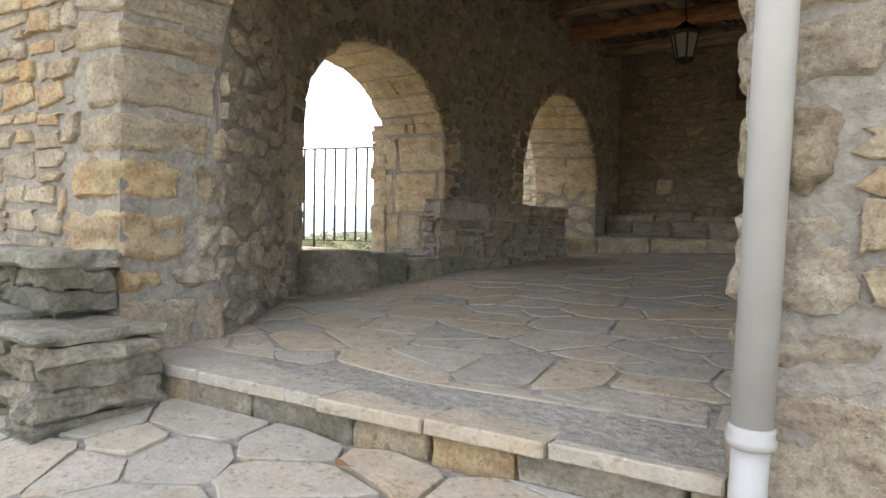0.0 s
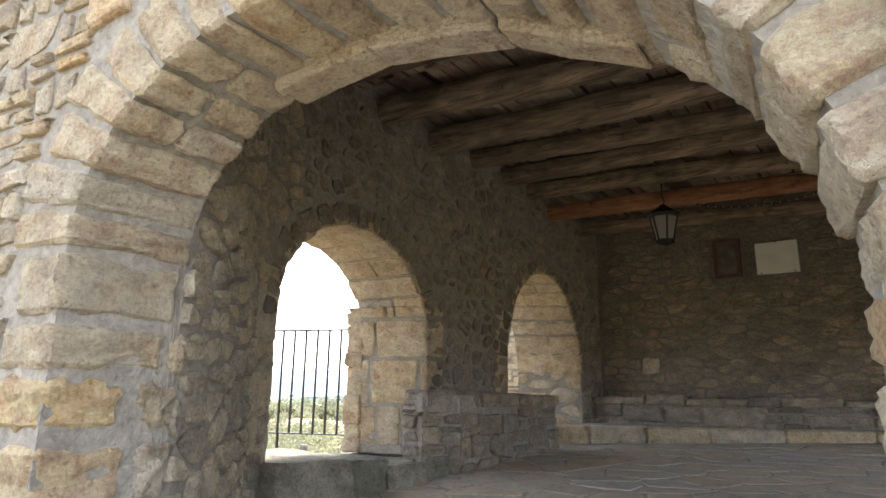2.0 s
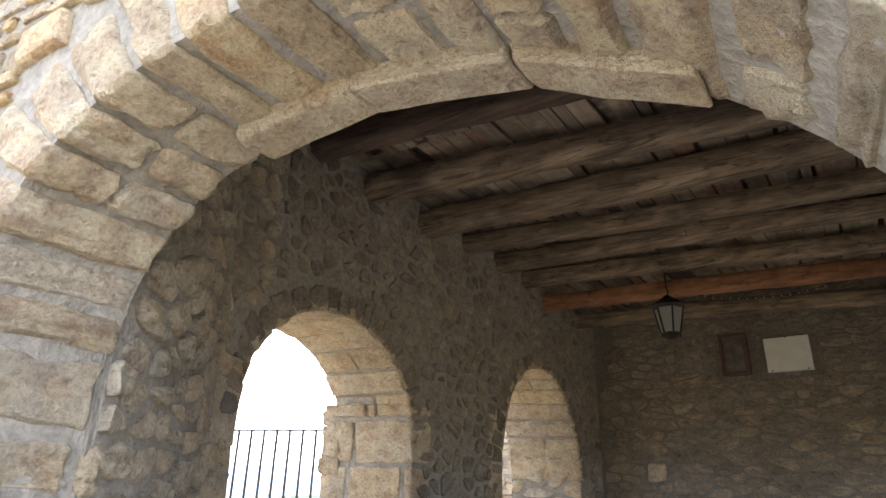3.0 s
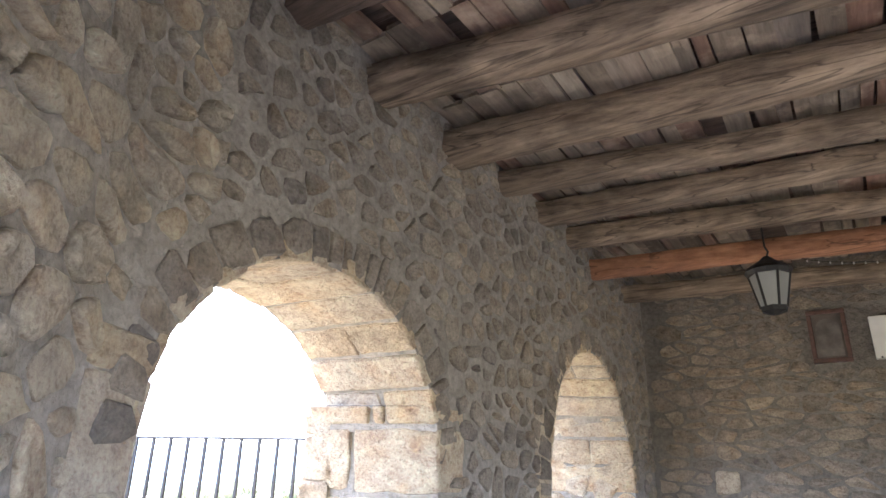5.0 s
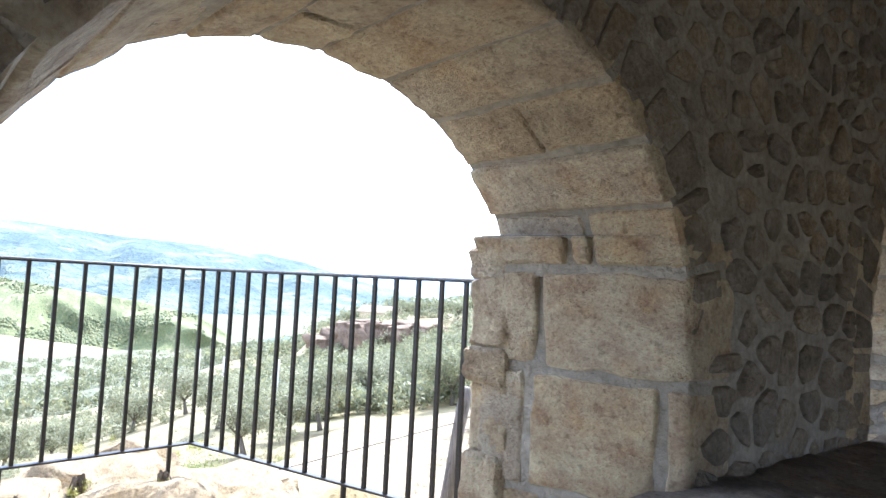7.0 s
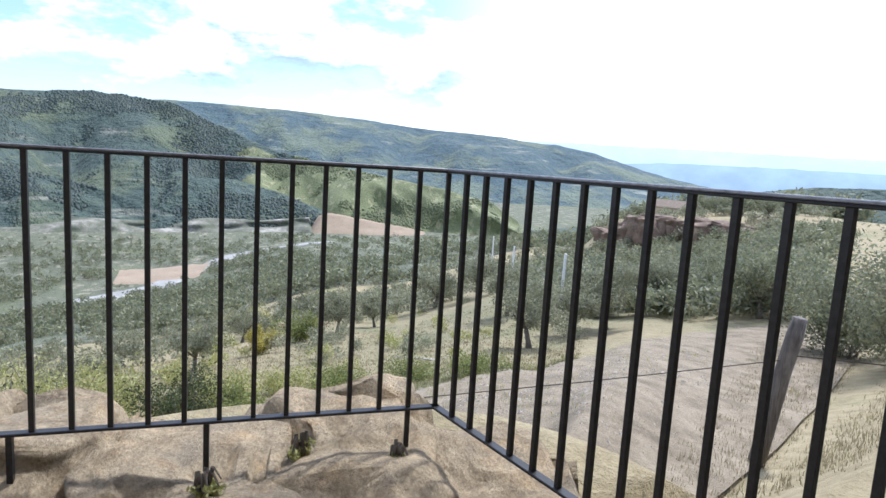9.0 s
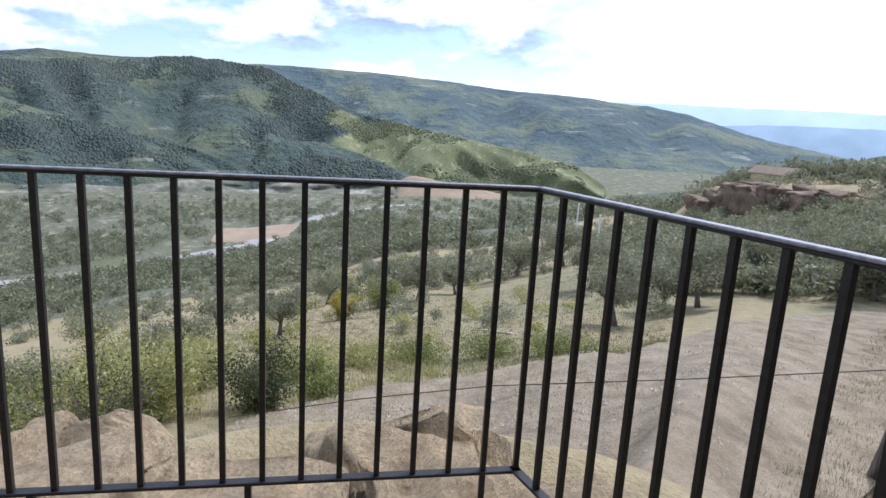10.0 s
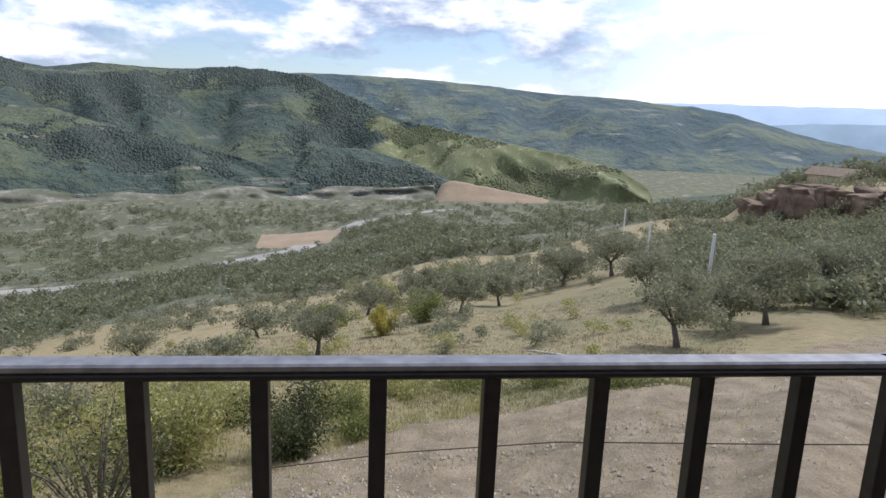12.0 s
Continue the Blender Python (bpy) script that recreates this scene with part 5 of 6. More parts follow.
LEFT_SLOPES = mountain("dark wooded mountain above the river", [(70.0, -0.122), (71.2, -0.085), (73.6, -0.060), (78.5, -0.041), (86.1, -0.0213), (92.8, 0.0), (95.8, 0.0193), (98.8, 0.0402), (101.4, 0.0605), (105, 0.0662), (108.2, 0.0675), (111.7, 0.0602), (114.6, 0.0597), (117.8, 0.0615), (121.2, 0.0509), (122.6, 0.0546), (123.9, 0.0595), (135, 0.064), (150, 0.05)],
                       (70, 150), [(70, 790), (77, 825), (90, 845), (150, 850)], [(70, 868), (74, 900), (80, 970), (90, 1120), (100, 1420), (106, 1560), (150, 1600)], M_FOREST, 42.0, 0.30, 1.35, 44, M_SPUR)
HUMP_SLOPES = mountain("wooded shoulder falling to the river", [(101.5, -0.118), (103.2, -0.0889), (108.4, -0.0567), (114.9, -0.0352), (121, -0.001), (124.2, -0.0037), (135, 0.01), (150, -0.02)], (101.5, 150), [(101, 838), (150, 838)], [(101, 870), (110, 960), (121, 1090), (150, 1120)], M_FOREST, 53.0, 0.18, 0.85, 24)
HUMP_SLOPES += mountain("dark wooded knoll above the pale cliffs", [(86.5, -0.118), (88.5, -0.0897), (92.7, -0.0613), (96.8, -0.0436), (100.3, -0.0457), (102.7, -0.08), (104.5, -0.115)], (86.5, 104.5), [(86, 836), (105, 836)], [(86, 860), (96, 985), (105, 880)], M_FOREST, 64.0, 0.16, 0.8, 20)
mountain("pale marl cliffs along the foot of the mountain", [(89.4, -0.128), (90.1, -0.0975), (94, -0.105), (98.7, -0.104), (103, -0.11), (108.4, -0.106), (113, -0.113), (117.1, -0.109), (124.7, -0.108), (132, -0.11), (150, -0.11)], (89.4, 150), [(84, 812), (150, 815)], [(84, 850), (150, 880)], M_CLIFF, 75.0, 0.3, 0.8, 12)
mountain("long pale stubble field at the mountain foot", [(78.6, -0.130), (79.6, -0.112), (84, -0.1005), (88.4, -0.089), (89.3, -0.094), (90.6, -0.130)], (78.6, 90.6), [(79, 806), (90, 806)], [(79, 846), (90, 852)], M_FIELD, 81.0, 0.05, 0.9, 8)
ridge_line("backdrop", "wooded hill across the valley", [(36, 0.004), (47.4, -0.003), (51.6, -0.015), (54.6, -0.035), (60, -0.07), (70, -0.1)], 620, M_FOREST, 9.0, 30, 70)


def ribbon(name, label, category, line, width, lift, material, kind="structure", steps=10):
    """A strip laid on the land along (bearing, distance) points."""
    pts = []
    for (ba, ra), (bb, rb) in zip(line, line[1:]):
        for k in range(steps):
            t = k / steps
            pts.append((ba + (bb - ba) * t, math.exp(math.log(ra) + (math.log(rb) - math.log(ra)) * t)))
    pts.append(line[-1])
    flat = [at(b, r) for b, r in pts]
    bm = bmesh.new()
    prev = None
    for i, p in enumerate(flat):
        d = flat[min(i + 1, len(flat) - 1)] - flat[max(i - 1, 0)]
        s = Vector((-d.y, d.x, 0)).normalized()
        w = width * (1 + 0.25 * noise.noise(Vector((i * 0.31, width, 0))))
        row = []
        for k in range(15):
            q = p + s * w * (k / 14 - 0.5) * (1 + 0.12 * noise.noise(Vector((i * 0.7, k, 3))))
            row.append(bm.verts.new((q.x, q.y, land_z(q.x, q.y) + (lift if 0 < k < 14 else -lift))))
        if prev:
            for k in range(14):
                bm.faces.new((prev[k], row[k], row[k + 1], prev[k + 1]))
        prev = row
    return tagged(smooth_all(part(name, bm, material, None)), label, category, kind=kind)


TRACK_OUT = [(40, 30.0), (46, 29.0), (52.4, 24.8), (58.4, 18.2), (65.4, 13.5), (76.7, 12.3), (91.4, 11.0), (96.4, 9.7), (105, 8.3), (116, 6.9), (130, 6.0)]
bm = bmesh.new()
prev = None
for i in range(161):
    b = 40 + 90 * i / 160
    out = lerp_table(TRACK_OUT, b) * (1 + 0.03 * noise.noise(Vector((b * 0.35, 1, 0))) + 0.02 * noise.noise(Vector((b * 1.4, 2, 0))))
    row = [bm.verts.new(at(b, 4.2 + (out - 4.2) * k / 40, (0.075 - 0.035 * math.exp(-((k - 17) / 1.9) ** 2) - 0.035 * math.exp(-((k - 26) / 1.9) ** 2)) if k < 40 else -0.05)) for k in range(41)]
    if prev:
        for k in range(40):
            bm.faces.new((prev[k], row[k], row[k + 1], prev[k + 1]))
    prev = row
tagged(smooth_all(part("road", bm, M_TRACK, None)), "pale stony dirt track below the terrace", "track", kind="structure")
ribbon("river", "pale gravel river bed winding through the valley", "river", [(130, 385), (125.3, 379), (118.8, 362), (112.3, 368), (106.2, 410), (102.7, 442), (98.7, 524), (96.6, 570), (92, 590), (88, 600)], 20, 0.8, M_RIVER)
ribbon("field", "ploughed pinkish field by the river", "field", [(105.8, 505), (102, 503), (98.9, 500)], 85, 1.0, M_FIELD)


# ---- plants ----
def leaf_cloud(centres, count, size, rng, flat=0.8):
    """Small four-sided leaves scattered in soft clumps: (centre, radius) pairs."""
    v, f = [], []
    weights = [c[1] ** 2 for c in centres]
    for c, rad in rng.choices(centres, weights, k=count):
        d = Vector((rng.gauss(0, 1), rng.gauss(0, 1), rng.gauss(0, flat))).normalized() * rad * rng.random() ** 0.45
        p = c + d
        a = Vector((rng.gauss(0, 1), rng.gauss(0, 1), rng.gauss(0, 1))).normalized()
        b = a.cross(Vector((rng.gauss(0, 1), rng.gauss(0, 1), rng.gauss(0, 1)))).normalized()
        s = size * rng.uniform(0.6, 1.4)
        k = len(v)
        v += [p - a * s, p + b * s * 0.42, p + a * s, p - b * s * 0.42]
        f.append((k, k + 1, k + 2, k + 3))
    return v, f


def olive_tree(bearing, r, width, height, seed, label, leaves=2600, material=None, stem=0.09, leaf=0.07, low=0.3):
    rng = random.Random(seed)
    base = at(bearing, r, -0.05)
    tree = tagged(new("tree"), label, "tree", "olive trees on the slope")
    tree.location = base
    bm = bmesh.new()
    tips = []
    lean = Vector((rng.uniform(-0.25, 0.25), rng.uniform(-0.25, 0.25), 0))
    fork = Vector((lean.x * height * 0.3, lean.y * height * 0.3, height * 0.26))
    tube(bm, [Vector((0, 0, -0.1)), fork * 0.5 + Vector((0.03, 0, 0)), fork], [stem * 1.5, stem, stem * 0.85], 8)
    for k in range(6):
        a = 2 * math.pi * (k + rng.uniform(-0.3, 0.3)) / 6
        out = Vector((math.cos(a) * width * 0.36, math.sin(a) * width * 0.36, height * rng.uniform(0.25, 0.55)))
        mid = fork + out * 0.5 + Vector((rng.uniform(-0.1, 0.1), rng.uniform(-0.1, 0.1), 0.08))
        tip = fork + out
        tube(bm, [fork, mid, tip], [stem * 0.6, stem * 0.35, stem * 0.12], 6)
        tips += [tip, mid + Vector((rng.uniform(-0.3, 0.3), rng.uniform(-0.3, 0.3), 0.3)) * width * 0.25]
    smooth_all(part("trunk", bm, M_BARK, tree))
    centres = [(t, width * rng.uniform(0.15, 0.23)) for t in tips]
    for k in range(10):
        a, q = rng.uniform(0, 6.28), rng.uniform(0.1, 0.46) * width
        centres.append((Vector((math.cos(a) * q, math.sin(a) * q, height * rng.uniform(low + 0.12, 0.88))), width * rng.uniform(0.1, 0.2)))
    v, f = leaf_cloud(centres, leaves, leaf, rng)
    crown = new("crown", mesh_of("crown", v, f, material or M_OLIVE))
    crown.parent = tree
    return tree


def bush(name, label, bearing, r, width, height, seed, material, leaves=2200, leaf=0.05, twigs=10):
    rng = random.Random(seed)
    thing = tagged(new(name), label, "bush")
    thing.location = at(bearing, r, -0.03)
    bm = bmesh.new()
    tips = []
    for k in range(twigs):
        a = rng.uniform(0, 6.28)
        tip = Vector((math.cos(a) * width * rng.uniform(0.15, 0.5), math.sin(a) * width * rng.uniform(0.15, 0.5), height * rng.uniform(0.5, 1.0)))
        tube(bm, [Vector((tip.x * 0.12, tip.y * 0.12, -0.05)), tip * 0.55 + Vector((0, 0, 0.08)), tip], [0.014, 0.009, 0.003], 5)
        tips.append(tip)
    tagged(part("branchwork", bm, M_BARK, thing), kind="stuff")
    centres = [(t * rng.uniform(0.25, 1.0), width * rng.uniform(0.12, 0.22)) for t in tips for _ in range(3)]
    v, f = leaf_cloud(centres, int(leaves * 2.6), leaf * 0.62, rng, 0.9)
    v = [Vector((p.x, p.y, max(p.z, 0.0))) for p in v]
    crown = new("foliage", mesh_of("foliage", v, f, material))
    crown.parent = thing
    return thing


OLIVES = [
    (67.3, 20.0, 2.7, 2.7, 2300, 0.07, "broad grey-green olive tree with a forked trunk"), (60.6, 26.0, 3.2, 3.2, 2800, 0.085, "grey-green olive tree beside the track"),
    (100.6, 20.0, 1.7, 2.0, 2000, 0.06, "small grey olive tree on the dry slope"), (87.2, 33.0, 2.6, 2.6, 2000, 0.085, "grey-green olive tree on the slope"),
    (83.5, 38.0, 2.2, 2.4, 1500, 0.09, "small olive tree on the slope"), (77.8, 46.0, 4.0, 3.2, 2000, 0.11, "full olive tree on the slope"),
    (73.5, 45.0, 4.2, 3.6, 2000, 0.11, "full olive tree on the slope"), (109.6, 20.0, 1.0, 1.1, 900, 0.05, "young olive tree in dry grass"),
    (116.3, 38.0, 3.0, 2.2, 1500, 0.09, "low olive tree on the slope"), (106.0, 36.0, 2.6, 2.0, 1400, 0.09, "low olive tree on the slope"),
    (63.5, 24.0, 2.4, 2.2, 1800, 0.08, "leaning olive tree beside the track"), (70.5, 30.0, 3.0, 2.8, 1800, 0.09, "grey-green olive tree on the slope"),
    (57.0, 36.0, 4.0, 3.2, 2600, 0.1, "tall olive tree below the promontory"), (53.5, 40.0, 4.2, 3.4, 2600, 0.1, "tall tree on the bank by the track"),
    (48.0, 30.0, 4.0, 3.4, 2600, 0.1, "tall tree on the bank by the track"),
    (96.0, 44.0, 3.0, 2.6, 1400, 0.1, "olive tree at the edge of the scrub"), (91.0, 47.0, 3.2, 2.8, 1400, 0.1, "olive tree at the edge of the scrub"),
]
for k, (b, r, w, h, n_leaf, leaf, text) in enumerate(OLIVES):
    olive_tree(b, r, w, h, 200 + k, text, int(n_leaf * 2.6), M_SCRUB if b < 54 else M_OLIVE, 0.04 + w * 0.02, leaf * 0.72)

bush("bush", "fresh green bush at the edge of the track", 114.0, 9.6, 2.6, 1.5, 31, M_YELLOWGREEN, 3600, 0.055, 22)
bush("bush", "dark bramble bush at the edge of the track", 103.0, 9.3, 1.8, 1.15, 32, M_DARKLEAF, 3000, 0.05, 20)
bush("bush", "green bush on the dry slope", 96.5, 10.5, 1.6, 0.75, 33, M_GREEN, 1600, 0.05, 16)
bush("bush", "sparse twiggy bush by the rocks", 120.0, 7.6, 2.0, 1.3, 34, M_DARKLEAF, 1000, 0.04, 30)
bush("bush", "pale yellow-green shrub at the edge of the track", 117.5, 11.5, 3.0, 1.5, 71, M_YELLOWGREEN, 3600, 0.05, 26)
bush("bush", "pale yellow-green shrub among dry grass", 109.5, 12.0, 2.2, 1.2, 72, M_YELLOWGREEN, 2600, 0.05, 22)
bush("bush", "low yellow-green shrub beside the track", 98.5, 12.2, 1.9, 0.9, 73, M_YELLOWGREEN, 2000, 0.05, 18)
bush("bush", "low yellow-green shrub beside the track", 92.0, 13.6, 1.6, 0.6, 74, M_YELLOWGREEN, 1400, 0.05, 16)
bush("bush", "low green weeds in the dry grass", 86.0, 14.5, 2.4, 0.45, 75, M_GREEN, 1800, 0.05, 16)
bush("bush", "low green weeds in the dry grass", 79.0, 14.2, 2.6, 0.4, 76, M_GREEN, 1800, 0.05, 16)
bush("bush", "grey-green shrub on the dry slope", 112.0, 18.0, 1.8, 1.2, 77, M_OLIVE, 2000, 0.06, 14)
bush("bush", "grey-green shrub on the dry slope", 121.5, 16.0, 2.0, 1.2, 78, M_OLIVE, 2000, 0.06, 14)
bush("bush", "green bush on the slope behind the olive trees", 88.5, 48.0, 4.0, 2.4, 79, M_GREEN, 2400, 0.12, 12)
bush("bush", "yellow-green bush on the slope behind the olive trees", 95.5, 52.0, 4.2, 2.4, 80, M_YELLOWGREEN, 2400, 0.12, 12)
bush("bush", "large dark bush on the bank beside the track", 41.0, 23.0, 5.0, 3.2, 85, M_SCRUB, 4200, 0.1, 22)
bush("bush", "large dark bush on the bank beside the track", 36.0, 20.0, 5.0, 3.4, 86, M_SCRUB, 4200, 0.1, 22)
bush("bush", "yellow-leaved bush on the slope", 94.4, 26.0, 1.5, 1.35, 35, M_YELLOW, 1600, 0.07, 12)
bush("bush", "round green bush beside the yellow one", 91.0, 30.0, 2.6, 1.6, 36, M_GREEN, 1800, 0.09, 12)
bush("bush", "yellow-green bush on the slope", 98.5, 36.0, 3.0, 1.5, 37, M_GREEN, 1600, 0.09, 12)
bush("bush", "green bush below the olive tree", 71.0, 13.5, 2.2, 0.45, 38, M_GREEN, 1500, 0.05, 14)
bush("bush", "green bush behind the track", 128.0, 9.0, 2.4, 1.4, 39, M_GREEN, 2200, 0.055, 18)


RIVER_LINE = [(88, 600), (92, 590), (96.6, 570), (98.7, 524), (102.7, 442), (106.2, 410), (112.3, 368), (118.8, 362), (125.3, 379), (130, 385)]


def open_land(b, r):
    """The river bed, the fields and the line of poles stay free of scrub."""
    if any(abs(b - pb) < 0.9 and r < pr + 1 for pb, pr in ((65.5, 34.0), (70.7, 50.0), (72.9, 75.0))):
        return True
    if b > 88 and abs(r - lerp_table(RIVER_LINE, b)) < 26:
        return True
    if b > 70 and 120 < r < 260 and math.sin(b * 7.3 + r * 0.11) + math.sin(b * 3.1 - r * 0.05) > -0.6:
        return True
    if 70 < b < 91 and r > 260 and math.sin(b * 5.3 + r * 0.043) + math.sin(b * 2.3 - r * 0.021) > -0.5:
        return True
    return (98.5 < b < 106.2 and 452 < r < 552) or (79 < b < 89.6 and r > 750) or (b > 88 and r > 770)


def scrub(name, label, seed, count, spots, size, leaves, leaf, material):
    """Many far bushes as one piece of stuff."""
    rng = random.Random(seed)
    v, f = [], []
    made = 0
    while made < count:
        b, r = spots(rng)
        if open_land(b, r):
            continue
        base = at(b, r)
        if noise.noise(Vector((base.x * 0.018, base.y * 0.018, 7.0))) + 0.34 < rng.random() * 0.5:
            continue
        s = rng.uniform(*size) * (0.6 + 0.4 * min(r / 200, 1.5))
        centres = [(base + Vector((rng.uniform(-0.4, 0.4) * s, rng.uniform(-0.4, 0.4) * s, s * rng.uniform(0.25, 0.62))), s * rng.uniform(0.22, 0.4)) for _ in range(5)]
        lv, lf = leaf_cloud(centres, leaves, leaf * s, rng)
        k = len(v)
        v += lv
        f += [tuple(i + k for i in q) for q in lf]
        made += 1
    ob = new(name, mesh_of(name, v, f, material))
    tagged(ob, label, "scrub", kind="stuff")


scrub("olive_grove", "scattered grey-green olives and bushes on the slope", 41, 520, lambda g: (g.uniform(46, 128), math.exp(g.uniform(math.log(42), math.log(140)))), (1.7, 3.4), 200, 0.075, M_OLIVE)
scrub("slope_shrubs", "small grey-green shrubs scattered on the dry slope", 47, 34, lambda g: (g.uniform(64, 128), math.exp(g.uniform(math.log(19), math.log(46)))), (0.8, 2.0), 480, 0.055, M_OLIVE)
scrub("slope_weeds", "low yellow-green shrubs scattered on the dry slope", 48, 50, lambda g: (g.uniform(70, 128), math.exp(g.uniform(math.log(15), math.log(48)))), (0.6, 1.5), 380, 0.055, M_YELLOWGREEN)
scrub("valley_scrub", "dense green scrub and trees of the valley floor", 42, 7600, lambda g: (g.uniform(44, 130), math.exp(g.uniform(math.log(125), math.log(790)))), (2.6, 6.4), 64, 0.105, M_SCRUB)
scrub("bank_scrub", "dense scrub on the bank under the promontory", 43, 520, lambda g: (g.uniform(44, 68), math.exp(g.uniform(math.log(30), math.log(96)))), (1.8, 3.6), 220, 0.075, M_SCRUB)

scrub("promontory_scrub", "dense scrub on the brow of the promontory", 49, 46, lambda g: (g.uniform(48, 64), g.uniform(106, 120)), (1.2, 2.4), 160, 0.075, M_SCRUB)


def woods(name, label, seed, count, slope, material, lo=2.6, hi=5.0, bare=0.42):
    """Tree crowns of the far mountain sides, as uneven domes in one piece of stuff."""
    rng = random.Random(seed)
    v, f = [], []
    made = 0
    sizes = list(itertools.accumulate((q[1] - q[0]).cross(q[3] - q[0]).length for q in slope))
    while made < count:
        a, b, c, d = rng.choices(slope, cum_weights=sizes)[0]
        s, t = rng.random(), rng.random()
        p = (a * (1 - s) + b * s) * (1 - t) + (d * (1 - s) + c * s) * t
        if noise.noise(Vector((p.x * 0.006, p.y * 0.006, p.z * 0.012))) + 0.4 * noise.noise(Vector((p.x * 0.03, p.y * 0.03, p.z * 0.03))) + bare < rng.random() * 0.4:
            continue
        w = rng.uniform(lo, hi)
        h = w * rng.uniform(0.7, 1.2)
        k = len(v)
        turn = rng.uniform(0, 6.28)
        for scale, z in ((1.0, -0.25), (0.85, 0.5)):
            v += [p + Vector((math.cos(i * 1.2566 + turn) * w * scale * rng.uniform(0.8, 1.2), math.sin(i * 1.2566 + turn) * w * scale * rng.uniform(0.8, 1.2), h * (z + rng.uniform(-0.1, 0.1)))) for i in range(5)]
        v.append(p + Vector((0, 0, h)))
        f += [(k + i, k + (i + 1) % 5, k + 5 + (i + 1) % 5, k + 5 + i) for i in range(5)]
        f += [(k + 5 + i, k + 5 + (i + 1) % 5, k + 10) for i in range(5)]
        made += 1
    tagged(new(name, mesh_of(name, v, f, material, True)), label, "woods", kind="stuff")


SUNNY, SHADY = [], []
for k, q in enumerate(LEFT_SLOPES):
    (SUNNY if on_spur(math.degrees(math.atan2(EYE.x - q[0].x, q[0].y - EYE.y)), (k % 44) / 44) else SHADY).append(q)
woods("mountain_woods", "trees covering the mountain side, toned dark for shade", 45, 30000, SHADY, M_WOODS, 1.5, 3.0, 0.10)
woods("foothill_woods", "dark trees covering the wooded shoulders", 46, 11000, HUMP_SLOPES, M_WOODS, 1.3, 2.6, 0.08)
woods("spur_woods", "trees on the spur, light green for sunlight", 44, 6000, SUNNY, M_SPURWOODS, 1.2, 2.4, 0.0)


def off_track(bearing, r):
    return max(r, lerp_table(TRACK_OUT, bearing) - 0.15)


def grass(name, label, seed, count, spots, size, material, verge=True):
    rng = random.Random(seed)
    v, f = [], []
    for _ in range(count):
        b, r = spots(rng)
        r = off_track(b, r) + rng.random() ** 2 if verge else r
        base = at(b, r, 0.0 if verge else 0.07)
        for _ in range(5):
            h, a = rng.uniform(*size), rng.uniform(0, 6.28)
            o = Vector((rng.gauss(0, 0.07), rng.gauss(0, 0.07), -0.02))
            lean = Vector((math.cos(a), math.sin(a), 0)) * h * rng.uniform(0.1, 0.6)
            side = Vector((-math.sin(a), math.cos(a), 0)) * 0.005 * (1 + r * 0.05)
            k = len(v)
            p = base + o
            v += [p - side, p + side, p + lean + Vector((0, 0, h))]
            f.append((k, k + 1, k + 2))
    tagged(new(name, mesh_of(name, v, f, material)), label, "grass", kind="stuff")


grass("dry_grass", "dry straw-coloured grass on the slope", 51, 16000, lambda g: (g.uniform(62, 130), 11.0 * math.exp(g.random() * 1.15)), (0.03, 0.12), M_DRYGRASS)
grass("green_weeds", "yellow-green weeds and grass tufts among dry grass", 53, 2400, lambda g: (g.uniform(84, 130), 8.6 * math.exp(g.random() * 0.8)), (0.06, 0.2), M_YELLOWGREEN)
grass("green_grass", "green grass along the track", 52, 900, lambda g: (g.uniform(62, 92), g.uniform(11.8, 17.0)), (0.05, 0.15), M_GREEN)


grass("track_weeds", "sparse low weeds growing on the dirt track", 54, 700, lambda g: (lambda b: (b, 6.0 + (lerp_table(TRACK_OUT, b) - 6.0) * g.random() ** 0.6))(g.uniform(50, 122)), (0.03, 0.1), M_YELLOWGREEN, False)


grass("bank_grass", "rough yellow-green grass on the bank beside the track", 56, 2200, lambda g: (g.uniform(28, 47), g.uniform(5.5, 24.0)), (0.03, 0.12), M_DRYGRASS, False)


def gravel(name, label, seed, count, spots, size, material):
    rng = random.Random(seed)
    v, f = [], []
    for _ in range(count):
        b, r = spots(rng)
        p = at(b, r, 0.078)
        s = rng.uniform(*size) * (0.4 + rng.random() ** 3)
        k = len(v)
        a0 = rng.uniform(0, 6.28)
        v += [p + Vector((math.cos(a0 + i * 1.2566) * s * rng.uniform(0.7, 1.2), math.sin(a0 + i * 1.2566) * s * rng.uniform(0.7, 1.2), -0.01)) for i in range(5)]
        v += [p + Vector((rng.uniform(-0.3, 0.3) * s, rng.uniform(-0.3, 0.3) * s, s * rng.uniform(0.4, 0.8)))]
        f += [(k + i, k + (i + 1) % 5, k + 5) for i in range(5)]
    tagged(new(name, mesh_of(name, v, f, material)), label, "gravel", kind="stuff")


gravel("track_gravel", "loose pale stones on the dirt track", 55, 11000, lambda g: (lambda b: (b, 5.0 + (lerp_table(TRACK_OUT, b) - 5.0) * g.random() ** 0.8))(g.uniform(48, 126)), (0.008, 0.036), M_PEBBLE)

# ---- fallen branch ----
branch = tagged(new("fallen_branch"), "bleached fallen branch lying in the dry grass", "branch")
branch.location = at(78.0, 19.0, 0.06)
tube_pts = [(0.55, 0.75, 0.16), (0.3, 0.55, 0.05), (0.0, 0.0, 0.03), (-0.2, -0.55, 0.02), (-0.3, -1.0, 0.0)]
smooth_all(part("stem", tube(bmesh.new(), tube_pts, [0.02, 0.04, 0.045, 0.035, 0.015], 7), M_DEADWOOD, branch))
